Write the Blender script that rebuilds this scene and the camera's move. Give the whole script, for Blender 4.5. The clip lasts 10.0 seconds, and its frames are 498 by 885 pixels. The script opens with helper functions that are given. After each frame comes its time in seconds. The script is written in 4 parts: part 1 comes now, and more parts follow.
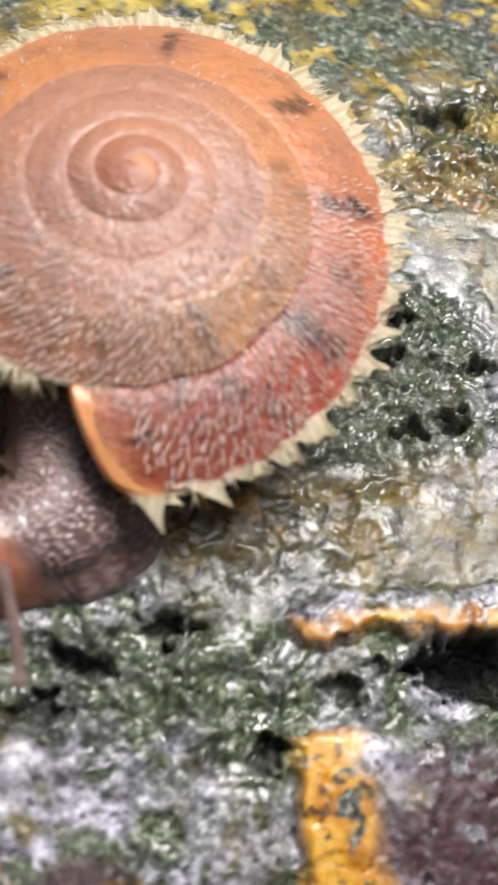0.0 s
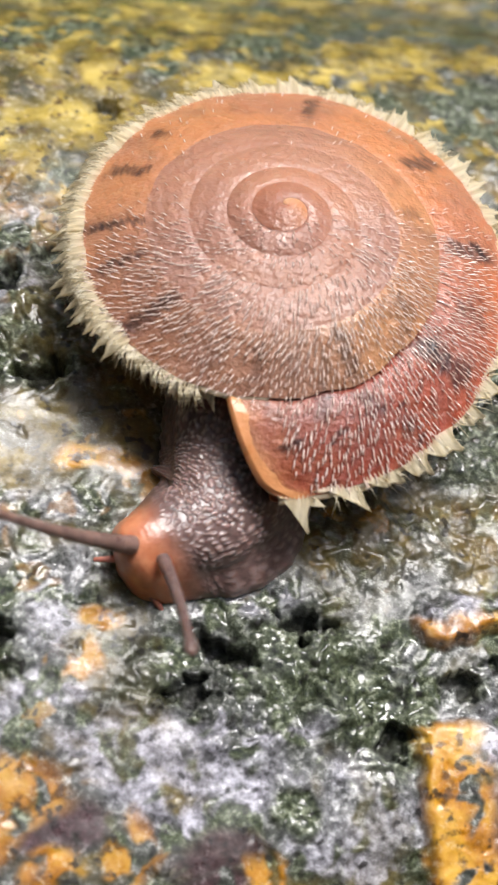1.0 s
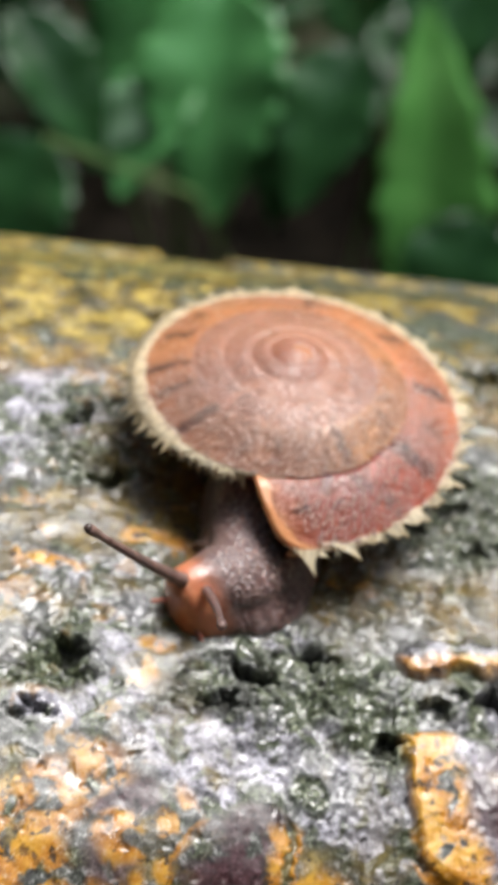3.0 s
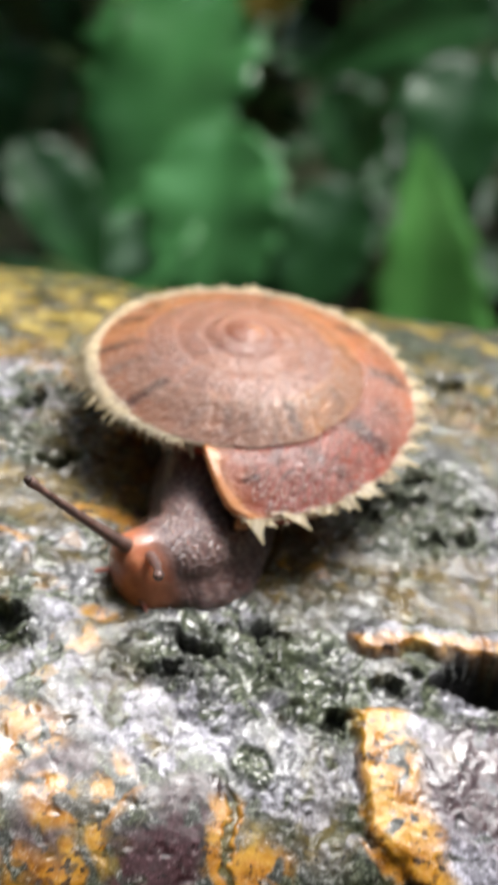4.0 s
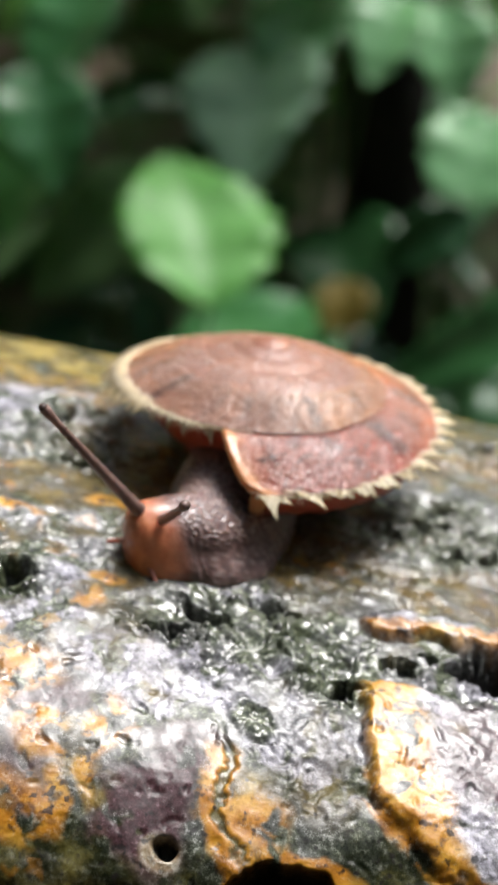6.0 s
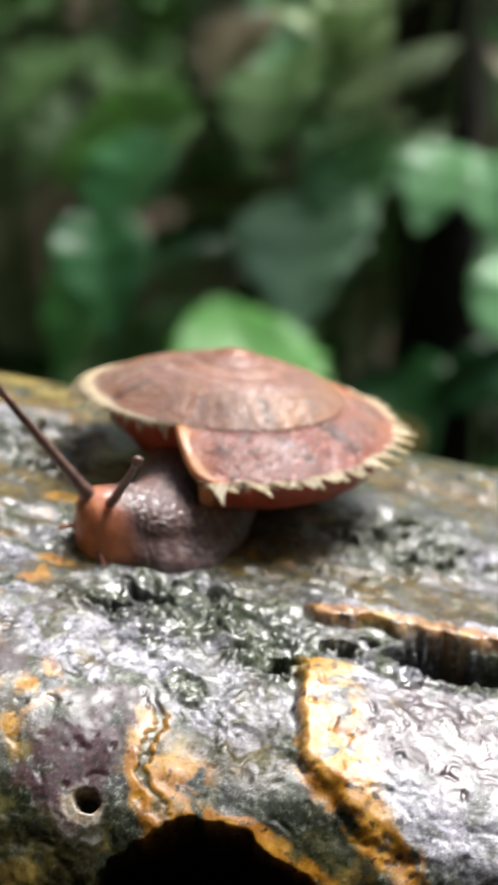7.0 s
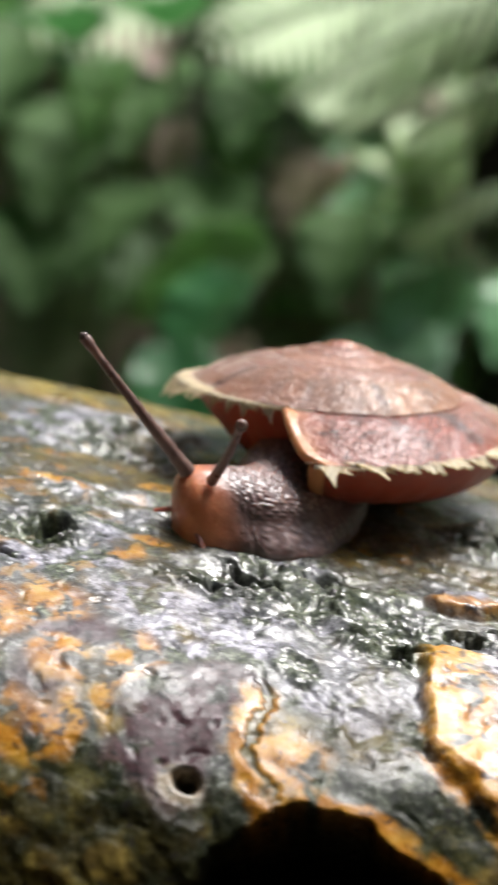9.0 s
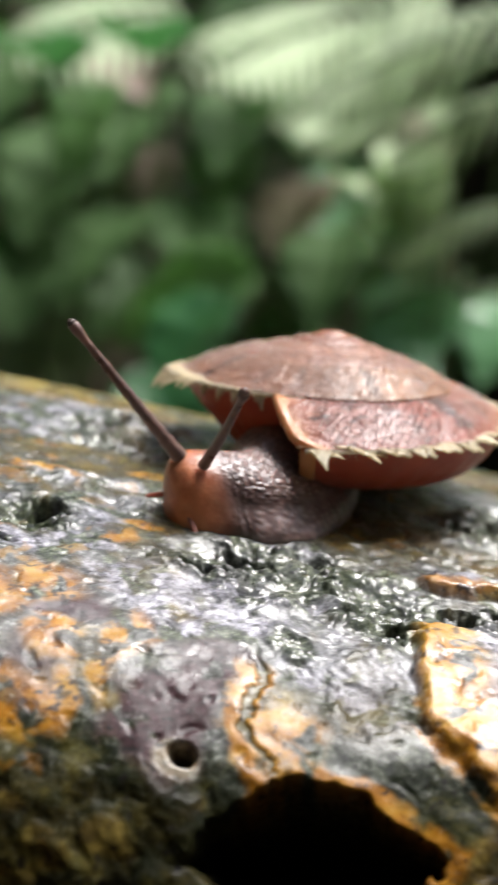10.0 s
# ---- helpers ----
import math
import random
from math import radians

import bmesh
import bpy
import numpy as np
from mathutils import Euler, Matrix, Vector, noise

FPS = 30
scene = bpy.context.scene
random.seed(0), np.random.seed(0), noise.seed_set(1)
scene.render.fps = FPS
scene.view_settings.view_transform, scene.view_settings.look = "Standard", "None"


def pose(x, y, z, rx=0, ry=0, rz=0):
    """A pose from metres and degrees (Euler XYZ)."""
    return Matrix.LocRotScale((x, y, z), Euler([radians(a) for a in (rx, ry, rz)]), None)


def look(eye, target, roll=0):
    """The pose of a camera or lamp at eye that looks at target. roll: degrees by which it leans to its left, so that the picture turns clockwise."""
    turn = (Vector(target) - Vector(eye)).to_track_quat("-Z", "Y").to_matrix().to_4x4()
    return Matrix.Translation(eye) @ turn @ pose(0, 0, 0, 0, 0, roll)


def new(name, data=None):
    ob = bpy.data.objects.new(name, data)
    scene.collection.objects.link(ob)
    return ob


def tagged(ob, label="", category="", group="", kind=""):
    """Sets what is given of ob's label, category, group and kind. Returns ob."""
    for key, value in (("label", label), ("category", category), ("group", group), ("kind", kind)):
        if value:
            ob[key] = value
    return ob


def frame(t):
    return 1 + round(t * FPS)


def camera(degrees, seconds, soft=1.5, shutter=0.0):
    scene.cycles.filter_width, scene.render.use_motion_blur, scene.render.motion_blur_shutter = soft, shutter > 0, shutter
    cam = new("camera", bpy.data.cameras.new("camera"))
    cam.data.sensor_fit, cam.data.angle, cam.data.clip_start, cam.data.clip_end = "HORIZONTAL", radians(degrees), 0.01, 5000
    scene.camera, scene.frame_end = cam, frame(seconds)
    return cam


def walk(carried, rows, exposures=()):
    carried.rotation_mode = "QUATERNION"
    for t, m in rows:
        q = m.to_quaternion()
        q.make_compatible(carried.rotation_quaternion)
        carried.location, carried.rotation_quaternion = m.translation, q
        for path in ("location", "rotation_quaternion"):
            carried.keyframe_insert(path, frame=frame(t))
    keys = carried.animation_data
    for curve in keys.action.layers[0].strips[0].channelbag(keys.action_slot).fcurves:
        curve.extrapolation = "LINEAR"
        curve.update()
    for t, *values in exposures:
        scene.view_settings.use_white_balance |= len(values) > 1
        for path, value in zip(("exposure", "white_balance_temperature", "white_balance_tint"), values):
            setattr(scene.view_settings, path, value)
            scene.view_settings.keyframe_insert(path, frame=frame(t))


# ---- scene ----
cam = camera(20.40, 10.0, soft=1.8, shutter=0.4)
cam.data.dof.use_dof = True
cam.data.dof.focus_distance = 0.078
cam.data.dof.aperture_fstop = 64.0
PATH = [
    (0, (0.00351, -0.02417, 0.06807), (0.00596, 0.00363, -0.02795), 0.94),
    (0.5, (-0.00042, -0.02772, 0.07129), (0.00158, 0.00257, -0.02399), 0.42),
    (1, (-0.00253, -0.03098, 0.07373), (-0.00183, 0.00448, -0.01977), -1.55),
    (1.5, (-0.00479, -0.03597, 0.07283), (-0.00335, 0.00707, -0.01743), -0.28),
    (2, (-0.00563, -0.04009, 0.07123), (-0.00172, 0.01032, -0.01505), 2.10),
    (2.2, (-0.00553, -0.04426, 0.07573), (-0.00027, 0.00966, -0.00832), 2.94),
    (3.3, (-0.00778, -0.06569, 0.08526), (-0.00388, -0.00244, 0.00790), 0.63),
    (3.5, (-0.00640, -0.06783, 0.08203), (-0.00203, -0.00343, 0.00565), 1.04),
    (3.8, (-0.00497, -0.06869, 0.07834), (-0.00078, -0.00265, 0.00341), 1.20),
    (3.9, (-0.00449, -0.06897, 0.07711), (0.00036, -0.00151, 0.00349), 1.26),
    (4, (-0.00401, -0.06926, 0.07588), (0.00031, 0.00015, 0.00402), 1.31),
    (4.1, (-0.00367, -0.06965, 0.07330), (0.00163, 0.00185, 0.00365), 1.15),
    (4.2, (-0.00334, -0.07005, 0.07072), (0.00083, 0.00277, 0.00241), 0.99),
    (4.5, (-0.00233, -0.07123, 0.06299), (0.00053, 0.00369, -0.00318), 0.52),
    (5, (-0.00444, -0.07636, 0.06222), (-0.00377, 0.00353, 0.00207), 0.18),
    (5.5, (-0.00098, -0.08207, 0.06228), (-0.00142, 0.00140, 0.00721), 0.25),
    (5.7, (-0.00047, -0.08322, 0.06090), (-0.00108, 0.00042, 0.00608), 0.48),
    (6.8, (0.00365, -0.09106, 0.05141), (-0.00007, -0.00204, 0.00599), 0.27),
    (7, (0.00752, -0.09219, 0.04953), (0.00211, -0.00246, 0.00573), -0.17),
    (7.5, (0.00662, -0.09241, 0.03960), (-0.00245, -0.00143, -0.00090), -0.55),
    (8, (0.00842, -0.09013, 0.03735), (-0.00245, 0.00187, -0.00031), -0.93),
    (8.5, (0.01035, -0.09022, 0.03541), (-0.00023, 0.00266, -0.00010), -0.69),
    (9, (0.00461, -0.08943, 0.03639), (-0.00614, 0.00395, 0.00225), -0.51),
    (9.5, (0.00016, -0.08985, 0.03393), (-0.01028, 0.00380, 0.00044), -0.55),
    (10, (0.00439, -0.09060, 0.03406), (-0.00542, 0.00350, 0.00166), -0.87),
]
walk(cam, [(t, look(eye, target, roll)) for t, eye, target, roll in PATH],
     exposures=[(0.0, 0.15), (3.3, 0.18), (5.7, 0.31), (7.5, 0.33), (10.0, 0.33)])

# ---- light: an overcast forest, brightest sky ahead of the lens and above ----
SUN_ELEVATION, SUN_AZIMUTH = 57.0, 38.0
world = bpy.data.worlds.new("world")
scene.world = world
world.use_nodes = True
wn = world.node_tree
sky = wn.nodes.new("ShaderNodeTexSky")
sky.sky_type = "NISHITA"
sky.sun_disc = False
sky.sun_elevation = radians(SUN_ELEVATION)
sky.sun_rotation = radians(SUN_AZIMUTH)
sky.dust_density = 3.0
wn.nodes["Background"].inputs["Strength"].default_value = 0.15
wn.links.new(sky.outputs["Color"], wn.nodes["Background"].inputs["Color"])
sun = new("sun", bpy.data.lights.new("sun", "SUN"))
sun.data.energy, sun.data.angle, sun.data.color = 4.8, radians(28), (1.0, 0.99, 0.985)
_a, _e = radians(SUN_AZIMUTH), radians(SUN_ELEVATION)
sun.matrix_world = look((math.sin(_a) * math.cos(_e), math.cos(_a) * math.cos(_e), math.sin(_e)), (0, 0, 0))

MM = 0.001
SLOPE = math.tan(radians(11.0))


# ---- noise for shapes ----
def lattice(ix, iy, seed):
    h = (ix.astype(np.int64) * 374761393 + iy.astype(np.int64) * 668265263 + seed * 1442695041) & 0xFFFFFFFF
    h = ((h ^ (h >> 13)) * 1274126177) & 0xFFFFFFFF
    return ((h ^ (h >> 16)) & 0xFFFF) / 65535.0


def grain(x, y, size, seed=0):
    """Smooth noise from -1 to 1 with lumps of that size."""
    x, y = x / size, y / size
    ix, iy = np.floor(x), np.floor(y)
    fx, fy = x - ix, y - iy
    out = 0
    u, v = fx * fx * fx * (fx * (fx * 6 - 15) + 10), fy * fy * fy * (fy * (fy * 6 - 15) + 10)
    for dx in (0, 1):
        for dy in (0, 1):
            a = lattice(ix + dx, iy + dy, seed) * 6.2831853
            g = np.cos(a) * (fx - dx) + np.sin(a) * (fy - dy)
            out = out + g * (u if dx else 1 - u) * (v if dy else 1 - v)
    return out * 1.5


def layers(x, y, size, n, seed=0, fall=0.5):
    return sum(grain(x, y, size * 0.5**k, seed + 17 * k) * fall**k for k in range(n))


def cells(x, y, size, seed=0):
    """Distance to the nearest of scattered points, over the size, and that point's own number."""
    x, y = x / size, y / size
    ix, iy = np.floor(x), np.floor(y)
    best, who = np.full(np.shape(x), 9.0), np.zeros(np.shape(x))
    for dx in (-1, 0, 1):
        for dy in (-1, 0, 1):
            px = ix + dx + 0.15 + 0.7 * lattice(ix + dx, iy + dy, seed)
            py = iy + dy + 0.15 + 0.7 * lattice(ix + dx, iy + dy, seed + 5)
            d = np.hypot(px - x, py - y)
            near = d < best
            best, who = np.where(near, d, best), np.where(near, lattice(ix + dx, iy + dy, seed + 9), who)
    return best, who


def step(x, lo, hi):
    t = np.clip((x - lo) / (hi - lo), 0, 1)
    return t * t * (3 - 2 * t)


def blob(x, y, cx, cy, rx, ry, soft=0.35):
    """1 inside an ellipse, falling to 0 over its rim."""
    return 1 - step(np.hypot((x - cx) / rx, (y - cy) / ry), 1 - soft, 1 + soft)


# ---- materials ----
class Nodes:
    def __init__(self, name):
        self.mat = bpy.data.materials.new(name)
        self.mat.use_nodes = True
        self.tree = self.mat.node_tree
        self.shader = self.tree.nodes["Principled BSDF"]

    def add(self, kind, **given):
        node = self.tree.nodes.new("ShaderNode" + kind)
        for key, value in given.items():
            if key in node.inputs:
                self.put(node.inputs[key], value)
        return node

    def put(self, socket, value):
        if isinstance(value, bpy.types.NodeSocket):
            self.tree.links.new(value, socket)
        elif isinstance(value, tuple) and len(value) == 3 and socket.type == "RGBA":
            socket.default_value = (*value, 1)
        else:
            socket.default_value = value

    def set(self, **given):
        for key, value in given.items():
            self.put(self.shader.inputs[key.replace("_", " ")], value)

    def coords(self):
        return self.add("TexCoord").outputs["Object"]

    def noise(self, scale, detail=4.0, rough=0.6, vector=None, stretch=None):
        vector = vector or self.coords()
        if stretch:
            m = self.add("Mapping", Vector=vector)
            m.inputs["Scale"].default_value = stretch
            vector = m.outputs["Vector"]
        n = self.add("TexNoise", Vector=vector, Scale=scale, Detail=detail, Roughness=rough)
        return n.outputs["Fac"]

    def ramp(self, fac, *stops):
        r = self.add("ValToRGB", Fac=fac)
        e = r.color_ramp.elements
        while len(e) < len(stops):
            e.new(0.5)
        for k, (at, colour) in enumerate(stops):
            e[k].position = at
            e[k].color = (*colour, 1) if isinstance(colour, tuple) else (colour, colour, colour, 1)
        return r.outputs["Color"]

    def mix(self, fac, a, b, how="MIX"):
        n = self.tree.nodes.new("ShaderNodeMix")
        n.data_type, n.blend_type = "RGBA", how
        self.put(n.inputs[0], fac), self.put(n.inputs[6], a), self.put(n.inputs[7], b)
        return n.outputs[2]

    def math(self, how, a, b=0.0):
        n = self.tree.nodes.new("ShaderNodeMath")
        n.operation = how
        self.put(n.inputs[0], a), self.put(n.inputs[1], b)
        return n.outputs[0]

    def attribute(self, name):
        n = self.add("Attribute")
        n.attribute_name = name
        s = self.add("SeparateColor", Color=n.outputs["Color"])
        return s.outputs[0], s.outputs[1], s.outputs[2]

    def bump(self, height, strength, distance):
        b = self.add("Bump", Height=height, Strength=strength, Distance=distance)
        self.put(self.shader.inputs["Normal"], b.outputs["Normal"])


def wet_log():
    m = Nodes("wet_log")
    yellow, green, purple = m.attribute("crust")
    film, white, pit_shade = m.attribute("film")
    sponge, rear, lower = m.attribute("relief")
    fine = m.noise(2100, 6, 0.72)
    mid = m.noise(420, 5, 0.65)
    spots = m.noise(1100, 3, 0.5)
    grey = m.ramp(fine, (0.36, (0.01, 0.012, 0.007)), (0.52, (0.065, 0.068, 0.058)), (0.68, (0.38, 0.38, 0.36)))
    pale = m.ramp(m.mix(0.5, fine, mid), (0.4, (0.06, 0.058, 0.062)), (0.5, (0.27, 0.258, 0.295)), (0.6, (0.64, 0.62, 0.7)))
    gold = m.ramp(mid, (0.3, (0.13, 0.04, 0.005)), (0.47, (0.42, 0.17, 0.009)), (0.68, (0.6, 0.34, 0.035)))
    olive = m.ramp(m.noise(330, 2.0, 0.5), (0.32, (0.05, 0.042, 0.012)), (0.48, (0.23, 0.16, 0.022)), (0.64, (0.47, 0.35, 0.085)))
    gold = m.mix(rear, gold, olive)
    gold = m.mix(m.ramp(spots, (0.34, 0.85), (0.44, 0.0)), gold, (0.08, 0.035, 0.01))
    gold = m.mix(m.ramp(fine, (0.55, 0.0), (0.7, 0.6)), gold, (0.62, 0.5, 0.3))
    # gold darkened low on the front, the flank's shade put into its colour
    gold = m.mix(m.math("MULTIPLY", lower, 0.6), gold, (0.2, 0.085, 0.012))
    plum = m.ramp(fine, (0.32, (0.016, 0.007, 0.007)), (0.56, (0.058, 0.026, 0.029)), (0.76, (0.17, 0.105, 0.12)))
    moss = m.ramp(fine, (0.36, (0.006, 0.01, 0.003)), (0.52, (0.06, 0.075, 0.034)), (0.68, (0.3, 0.33, 0.22)))
    # dark olive moss of the low front, with the flank's shade painted in
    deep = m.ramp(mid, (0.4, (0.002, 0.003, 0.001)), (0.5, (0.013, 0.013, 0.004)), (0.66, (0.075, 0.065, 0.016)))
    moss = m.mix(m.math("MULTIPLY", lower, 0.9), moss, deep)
    brown = m.ramp(mid, (0.32, (0.026, 0.016, 0.006)), (0.52, (0.11, 0.075, 0.018)), (0.74, (0.3, 0.21, 0.045)))
    colour = m.mix(white, grey, pale)
    colour = m.mix(green, colour, moss)
    colour = m.mix(purple, colour, plum)
    colour = m.mix(film, colour, brown)
    colour = m.mix(yellow, colour, gold)
    colour = m.mix(m.math("MULTIPLY", m.ramp(m.noise(1500, 2, 0.4), (0.3, 1.0), (0.39, 0.0)), 0.85), colour, (0.012, 0.01, 0.009))
    # hollow and pits go near black: their shade is put into the colour
    colour = m.mix(pit_shade, colour, (0.008, 0.007, 0.006))
    rough = m.ramp(m.noise(900, 3), (0.35, 0.25), (0.65, 0.5))
    bumpy = m.mix(0.5, m.noise(2600, 6, 0.75), m.noise(1000, 4, 0.6))
    m.set(Base_Color=colour, Roughness=rough, Specular_IOR_Level=m.math("MULTIPLY", m.math("SUBTRACT", 1.05, lower), 0.22), Coat_Weight=m.math("MULTIPLY", m.math("SUBTRACT", 1.0, pit_shade), m.math("MULTIPLY", m.math("SUBTRACT", 1.0, m.math("MULTIPLY", lower, 0.88)), m.math("MULTIPLY", m.ramp(m.noise(480, 4, 0.65), (0.36, 0.45), (0.6, 1.0)), m.math("SUBTRACT", 1.0, m.math("MULTIPLY", yellow, 0.1))))), Coat_IOR=m.math("ADD", m.math("MULTIPLY", m.math("MULTIPLY", yellow, m.math("SUBTRACT", 1.0, rear)), 0.14), m.math("ADD", m.math("ADD", m.math("MULTIPLY", sponge, 0.1), m.math("MULTIPLY", purple, 0.14)), 1.46)),
          Coat_Roughness=m.mix(m.math("MAXIMUM", m.math("MULTIPLY", white, 0.2), m.math("MAXIMUM", sponge, m.math("MULTIPLY", film, 0.8))), m.mix(0.5, m.ramp(spots, (0.38, 0.18), (0.6, 0.48)), m.ramp(mid, (0.4, 0.2), (0.65, 0.5))), (0.1, 0.085, 0.085)))
    m.bump(bumpy, m.math("ADD", m.math("MULTIPLY", sponge, 0.3), 0.35), 0.0006)
    wet = m.add("Bump", Height=m.mix(sponge, m.noise(5600, 4.0, 0.6), m.noise(2800, 3.0, 0.5)), Strength=m.math("MULTIPLY", m.ramp(m.noise(330, 3, 0.6), (0.36, 0.3), (0.64, 1.0)), m.math("ADD", m.math("ADD", m.math("MULTIPLY", sponge, 0.21), m.math("MULTIPLY", film, 0.14)), m.math("ADD", m.math("MULTIPLY", white, 0.07), 0.07))), Distance=0.00045)
    m.put(m.shader.inputs["Coat Normal"], wet.outputs["Normal"])
    return m.mat


def shell_skin():
    m = Nodes("shell_skin")
    turn, across, spots = m.attribute("whorl")
    fine = m.noise(1100, 5, 0.65)
    mid = m.noise(260, 4, 0.6)
    worn = m.math("ADD", turn, m.math("MULTIPLY", m.math("SUBTRACT", m.noise(700, 4, 0.7), 0.5), m.ramp(turn, (0.0, 0.012), (0.02, 0.0))))
    body = m.ramp(worn, (0.0, (0.66, 0.28, 0.11)), (0.0026, (0.62, 0.22, 0.08)), (0.0044, (0.24, 0.036, 0.018)), (0.02, (0.28, 0.046, 0.022)), (0.03, (0.38, 0.082, 0.034)), (0.042, (0.52, 0.15, 0.05)), (0.06, (0.48, 0.185, 0.072)),
                  (0.115, (0.46, 0.19, 0.08)), (0.14, (0.4, 0.175, 0.09)), (0.16, (0.36, 0.17, 0.1)), (0.18, (0.37, 0.185, 0.1)), (0.2, (0.5, 0.23, 0.085)), (0.228, (0.46, 0.2, 0.09)), (0.25, (0.36, 0.172, 0.112)), (0.4, (0.35, 0.168, 0.108)),
                  (0.6, (0.39, 0.18, 0.11)), (0.78, (0.36, 0.15, 0.09)), (0.85, (0.36, 0.12, 0.05)), (0.9, (0.56, 0.22, 0.08)), (0.96, (0.74, 0.42, 0.22)))
    body = m.mix(m.ramp(mid, (0.4, 0.0), (0.7, 0.3)), body, (0.24, 0.09, 0.05))
    body = m.mix(m.ramp(fine, (0.5, 0.0), (0.75, 0.22)), body, (0.6, 0.32, 0.18))
    body = m.mix(m.ramp(m.noise(130, 3, 0.6), (0.42, 0.45), (0.56, 0.0)), body, (0.22, 0.105, 0.085))
    body = m.mix(spots, body, (0.03, 0.014, 0.015))
    m.set(Base_Color=body, Roughness=m.ramp(mid, (0.3, 0.36), (0.7, 0.5)), Specular_IOR_Level=0.35,
          Subsurface_Weight=0.15, Subsurface_Radius=(0.0012, 0.0005, 0.0003), Subsurface_Scale=1.0, Coat_Weight=m.ramp(m.noise(330, 3, 0.6), (0.4, 0.25), (0.6, 1.0)), Coat_IOR=1.45, Coat_Roughness=m.ramp(m.noise(420, 3), (0.35, 0.13), (0.65, 0.36)))
    m.bump(m.noise(1700, 4, 0.65), 0.6, 0.0003)
    wet = m.add("Bump", Height=m.noise(1700, 4, 0.6), Strength=0.5, Distance=0.0004)
    m.put(m.shader.inputs["Coat Normal"], wet.outputs["Normal"])
    return m.mat


def simple(name, dark, light, scale, rough=(0.3, 0.5), bump=0.3, depth=0.0004, sss=0.0, radius=(0.001, 0.0005, 0.0003), **more):
    m = Nodes(name)
    n = m.noise(scale, 5, 0.6)
    c = m.ramp(n, (0.3, dark), (0.7, light))
    c = m.mix(m.ramp(m.noise(scale * 4, 3), (0.4, 0.0), (0.7, 0.35)), c, dark)
    m.set(Base_Color=c, Roughness=m.ramp(n, (0.3, rough[0]), (0.7, rough[1])), Subsurface_Weight=sss, Subsurface_Radius=radius,
          Subsurface_Scale=1.0, **more)
    m.bump(m.noise(scale * 3, 4), bump, depth)
    return m.mat


def snail_skin():
    m = Nodes("snail_skin")
    head, grains, sole = m.attribute("skin")
    fine = m.noise(1300, 4, 0.6)
    grey = m.ramp(fine, (0.3, (0.075, 0.044, 0.04)), (0.7, (0.18, 0.11, 0.1)))
    grey = m.mix(m.math("MULTIPLY", grains, 0.6), grey, (0.42, 0.31, 0.29))
    orange = m.ramp(fine, (0.3, (0.6, 0.18, 0.075)), (0.7, (0.76, 0.29, 0.13)))
    colour = m.mix(head, grey, orange)
    colour = m.mix(sole, colour, (0.32, 0.24, 0.22))
    m.set(Base_Color=colour, Roughness=0.34, Specular_IOR_Level=0.35, Coat_Weight=0.45, Coat_Roughness=0.24, Coat_IOR=1.45, Subsurface_Weight=0.3,
          Subsurface_Radius=(0.0014, 0.0005, 0.0003), Subsurface_Scale=1.0)
    m.bump(fine, 0.25, 0.0002)
    return m.mat


def leaf_skin(name, dark, light, gloss=0.35, clear=0.4):
    m = Nodes(name)
    rnd = m.add("ObjectInfo").outputs["Random"]
    n = m.noise(22, 4)
    c = m.ramp(n, (0.3, dark), (0.7, light))
    c = m.mix(m.math("MULTIPLY", rnd, 0.3), c, tuple(v * 0.55 for v in dark))
    m.set(Base_Color=c, Roughness=m.math("SUBTRACT", gloss, 0.05), Specular_IOR_Level=0.6)
    t = m.add("BsdfTranslucent", Color=light)
    x = m.add("MixShader", Fac=clear)
    m.tree.links.new(m.shader.outputs[0], x.inputs[1])
    m.tree.links.new(t.outputs[0], x.inputs[2])
    m.tree.links.new(x.outputs[0], m.tree.nodes["Material Output"].inputs["Surface"])
    m.bump(m.noise(60, 3), 0.3, 0.002)
    return m.mat


def fringe_skin(name="fringe_skin", clear=0.55):
    m = Nodes(name)
    n = m.noise(0.9, 4, 0.6, stretch=(350, 6000, 3000))
    c = m.ramp(n, (0.3, (0.46, 0.37, 0.24)), (0.5, (0.78, 0.7, 0.52)), (0.7, (0.94, 0.9, 0.78)))
    m.set(Base_Color=c, Roughness=0.35)
    t = m.add("BsdfTranslucent", Color=(0.98, 0.84, 0.52))
    x = m.add("MixShader", Fac=clear)
    m.tree.links.new(m.shader.outputs[0], x.inputs[1])
    m.tree.links.new(t.outputs[0], x.inputs[2])
    thin = m.add("MixShader", Fac=m.ramp(n, (0.35, 0.5), (0.6, 0.12)))
    m.tree.links.new(x.outputs[0], thin.inputs[1])
    m.tree.links.new(m.add("BsdfTransparent").outputs[0], thin.inputs[2])
    m.tree.links.new(thin.outputs[0], m.tree.nodes["Material Output"].inputs["Surface"])
    m.bump(n, 0.6, 0.0003)
    return m.mat


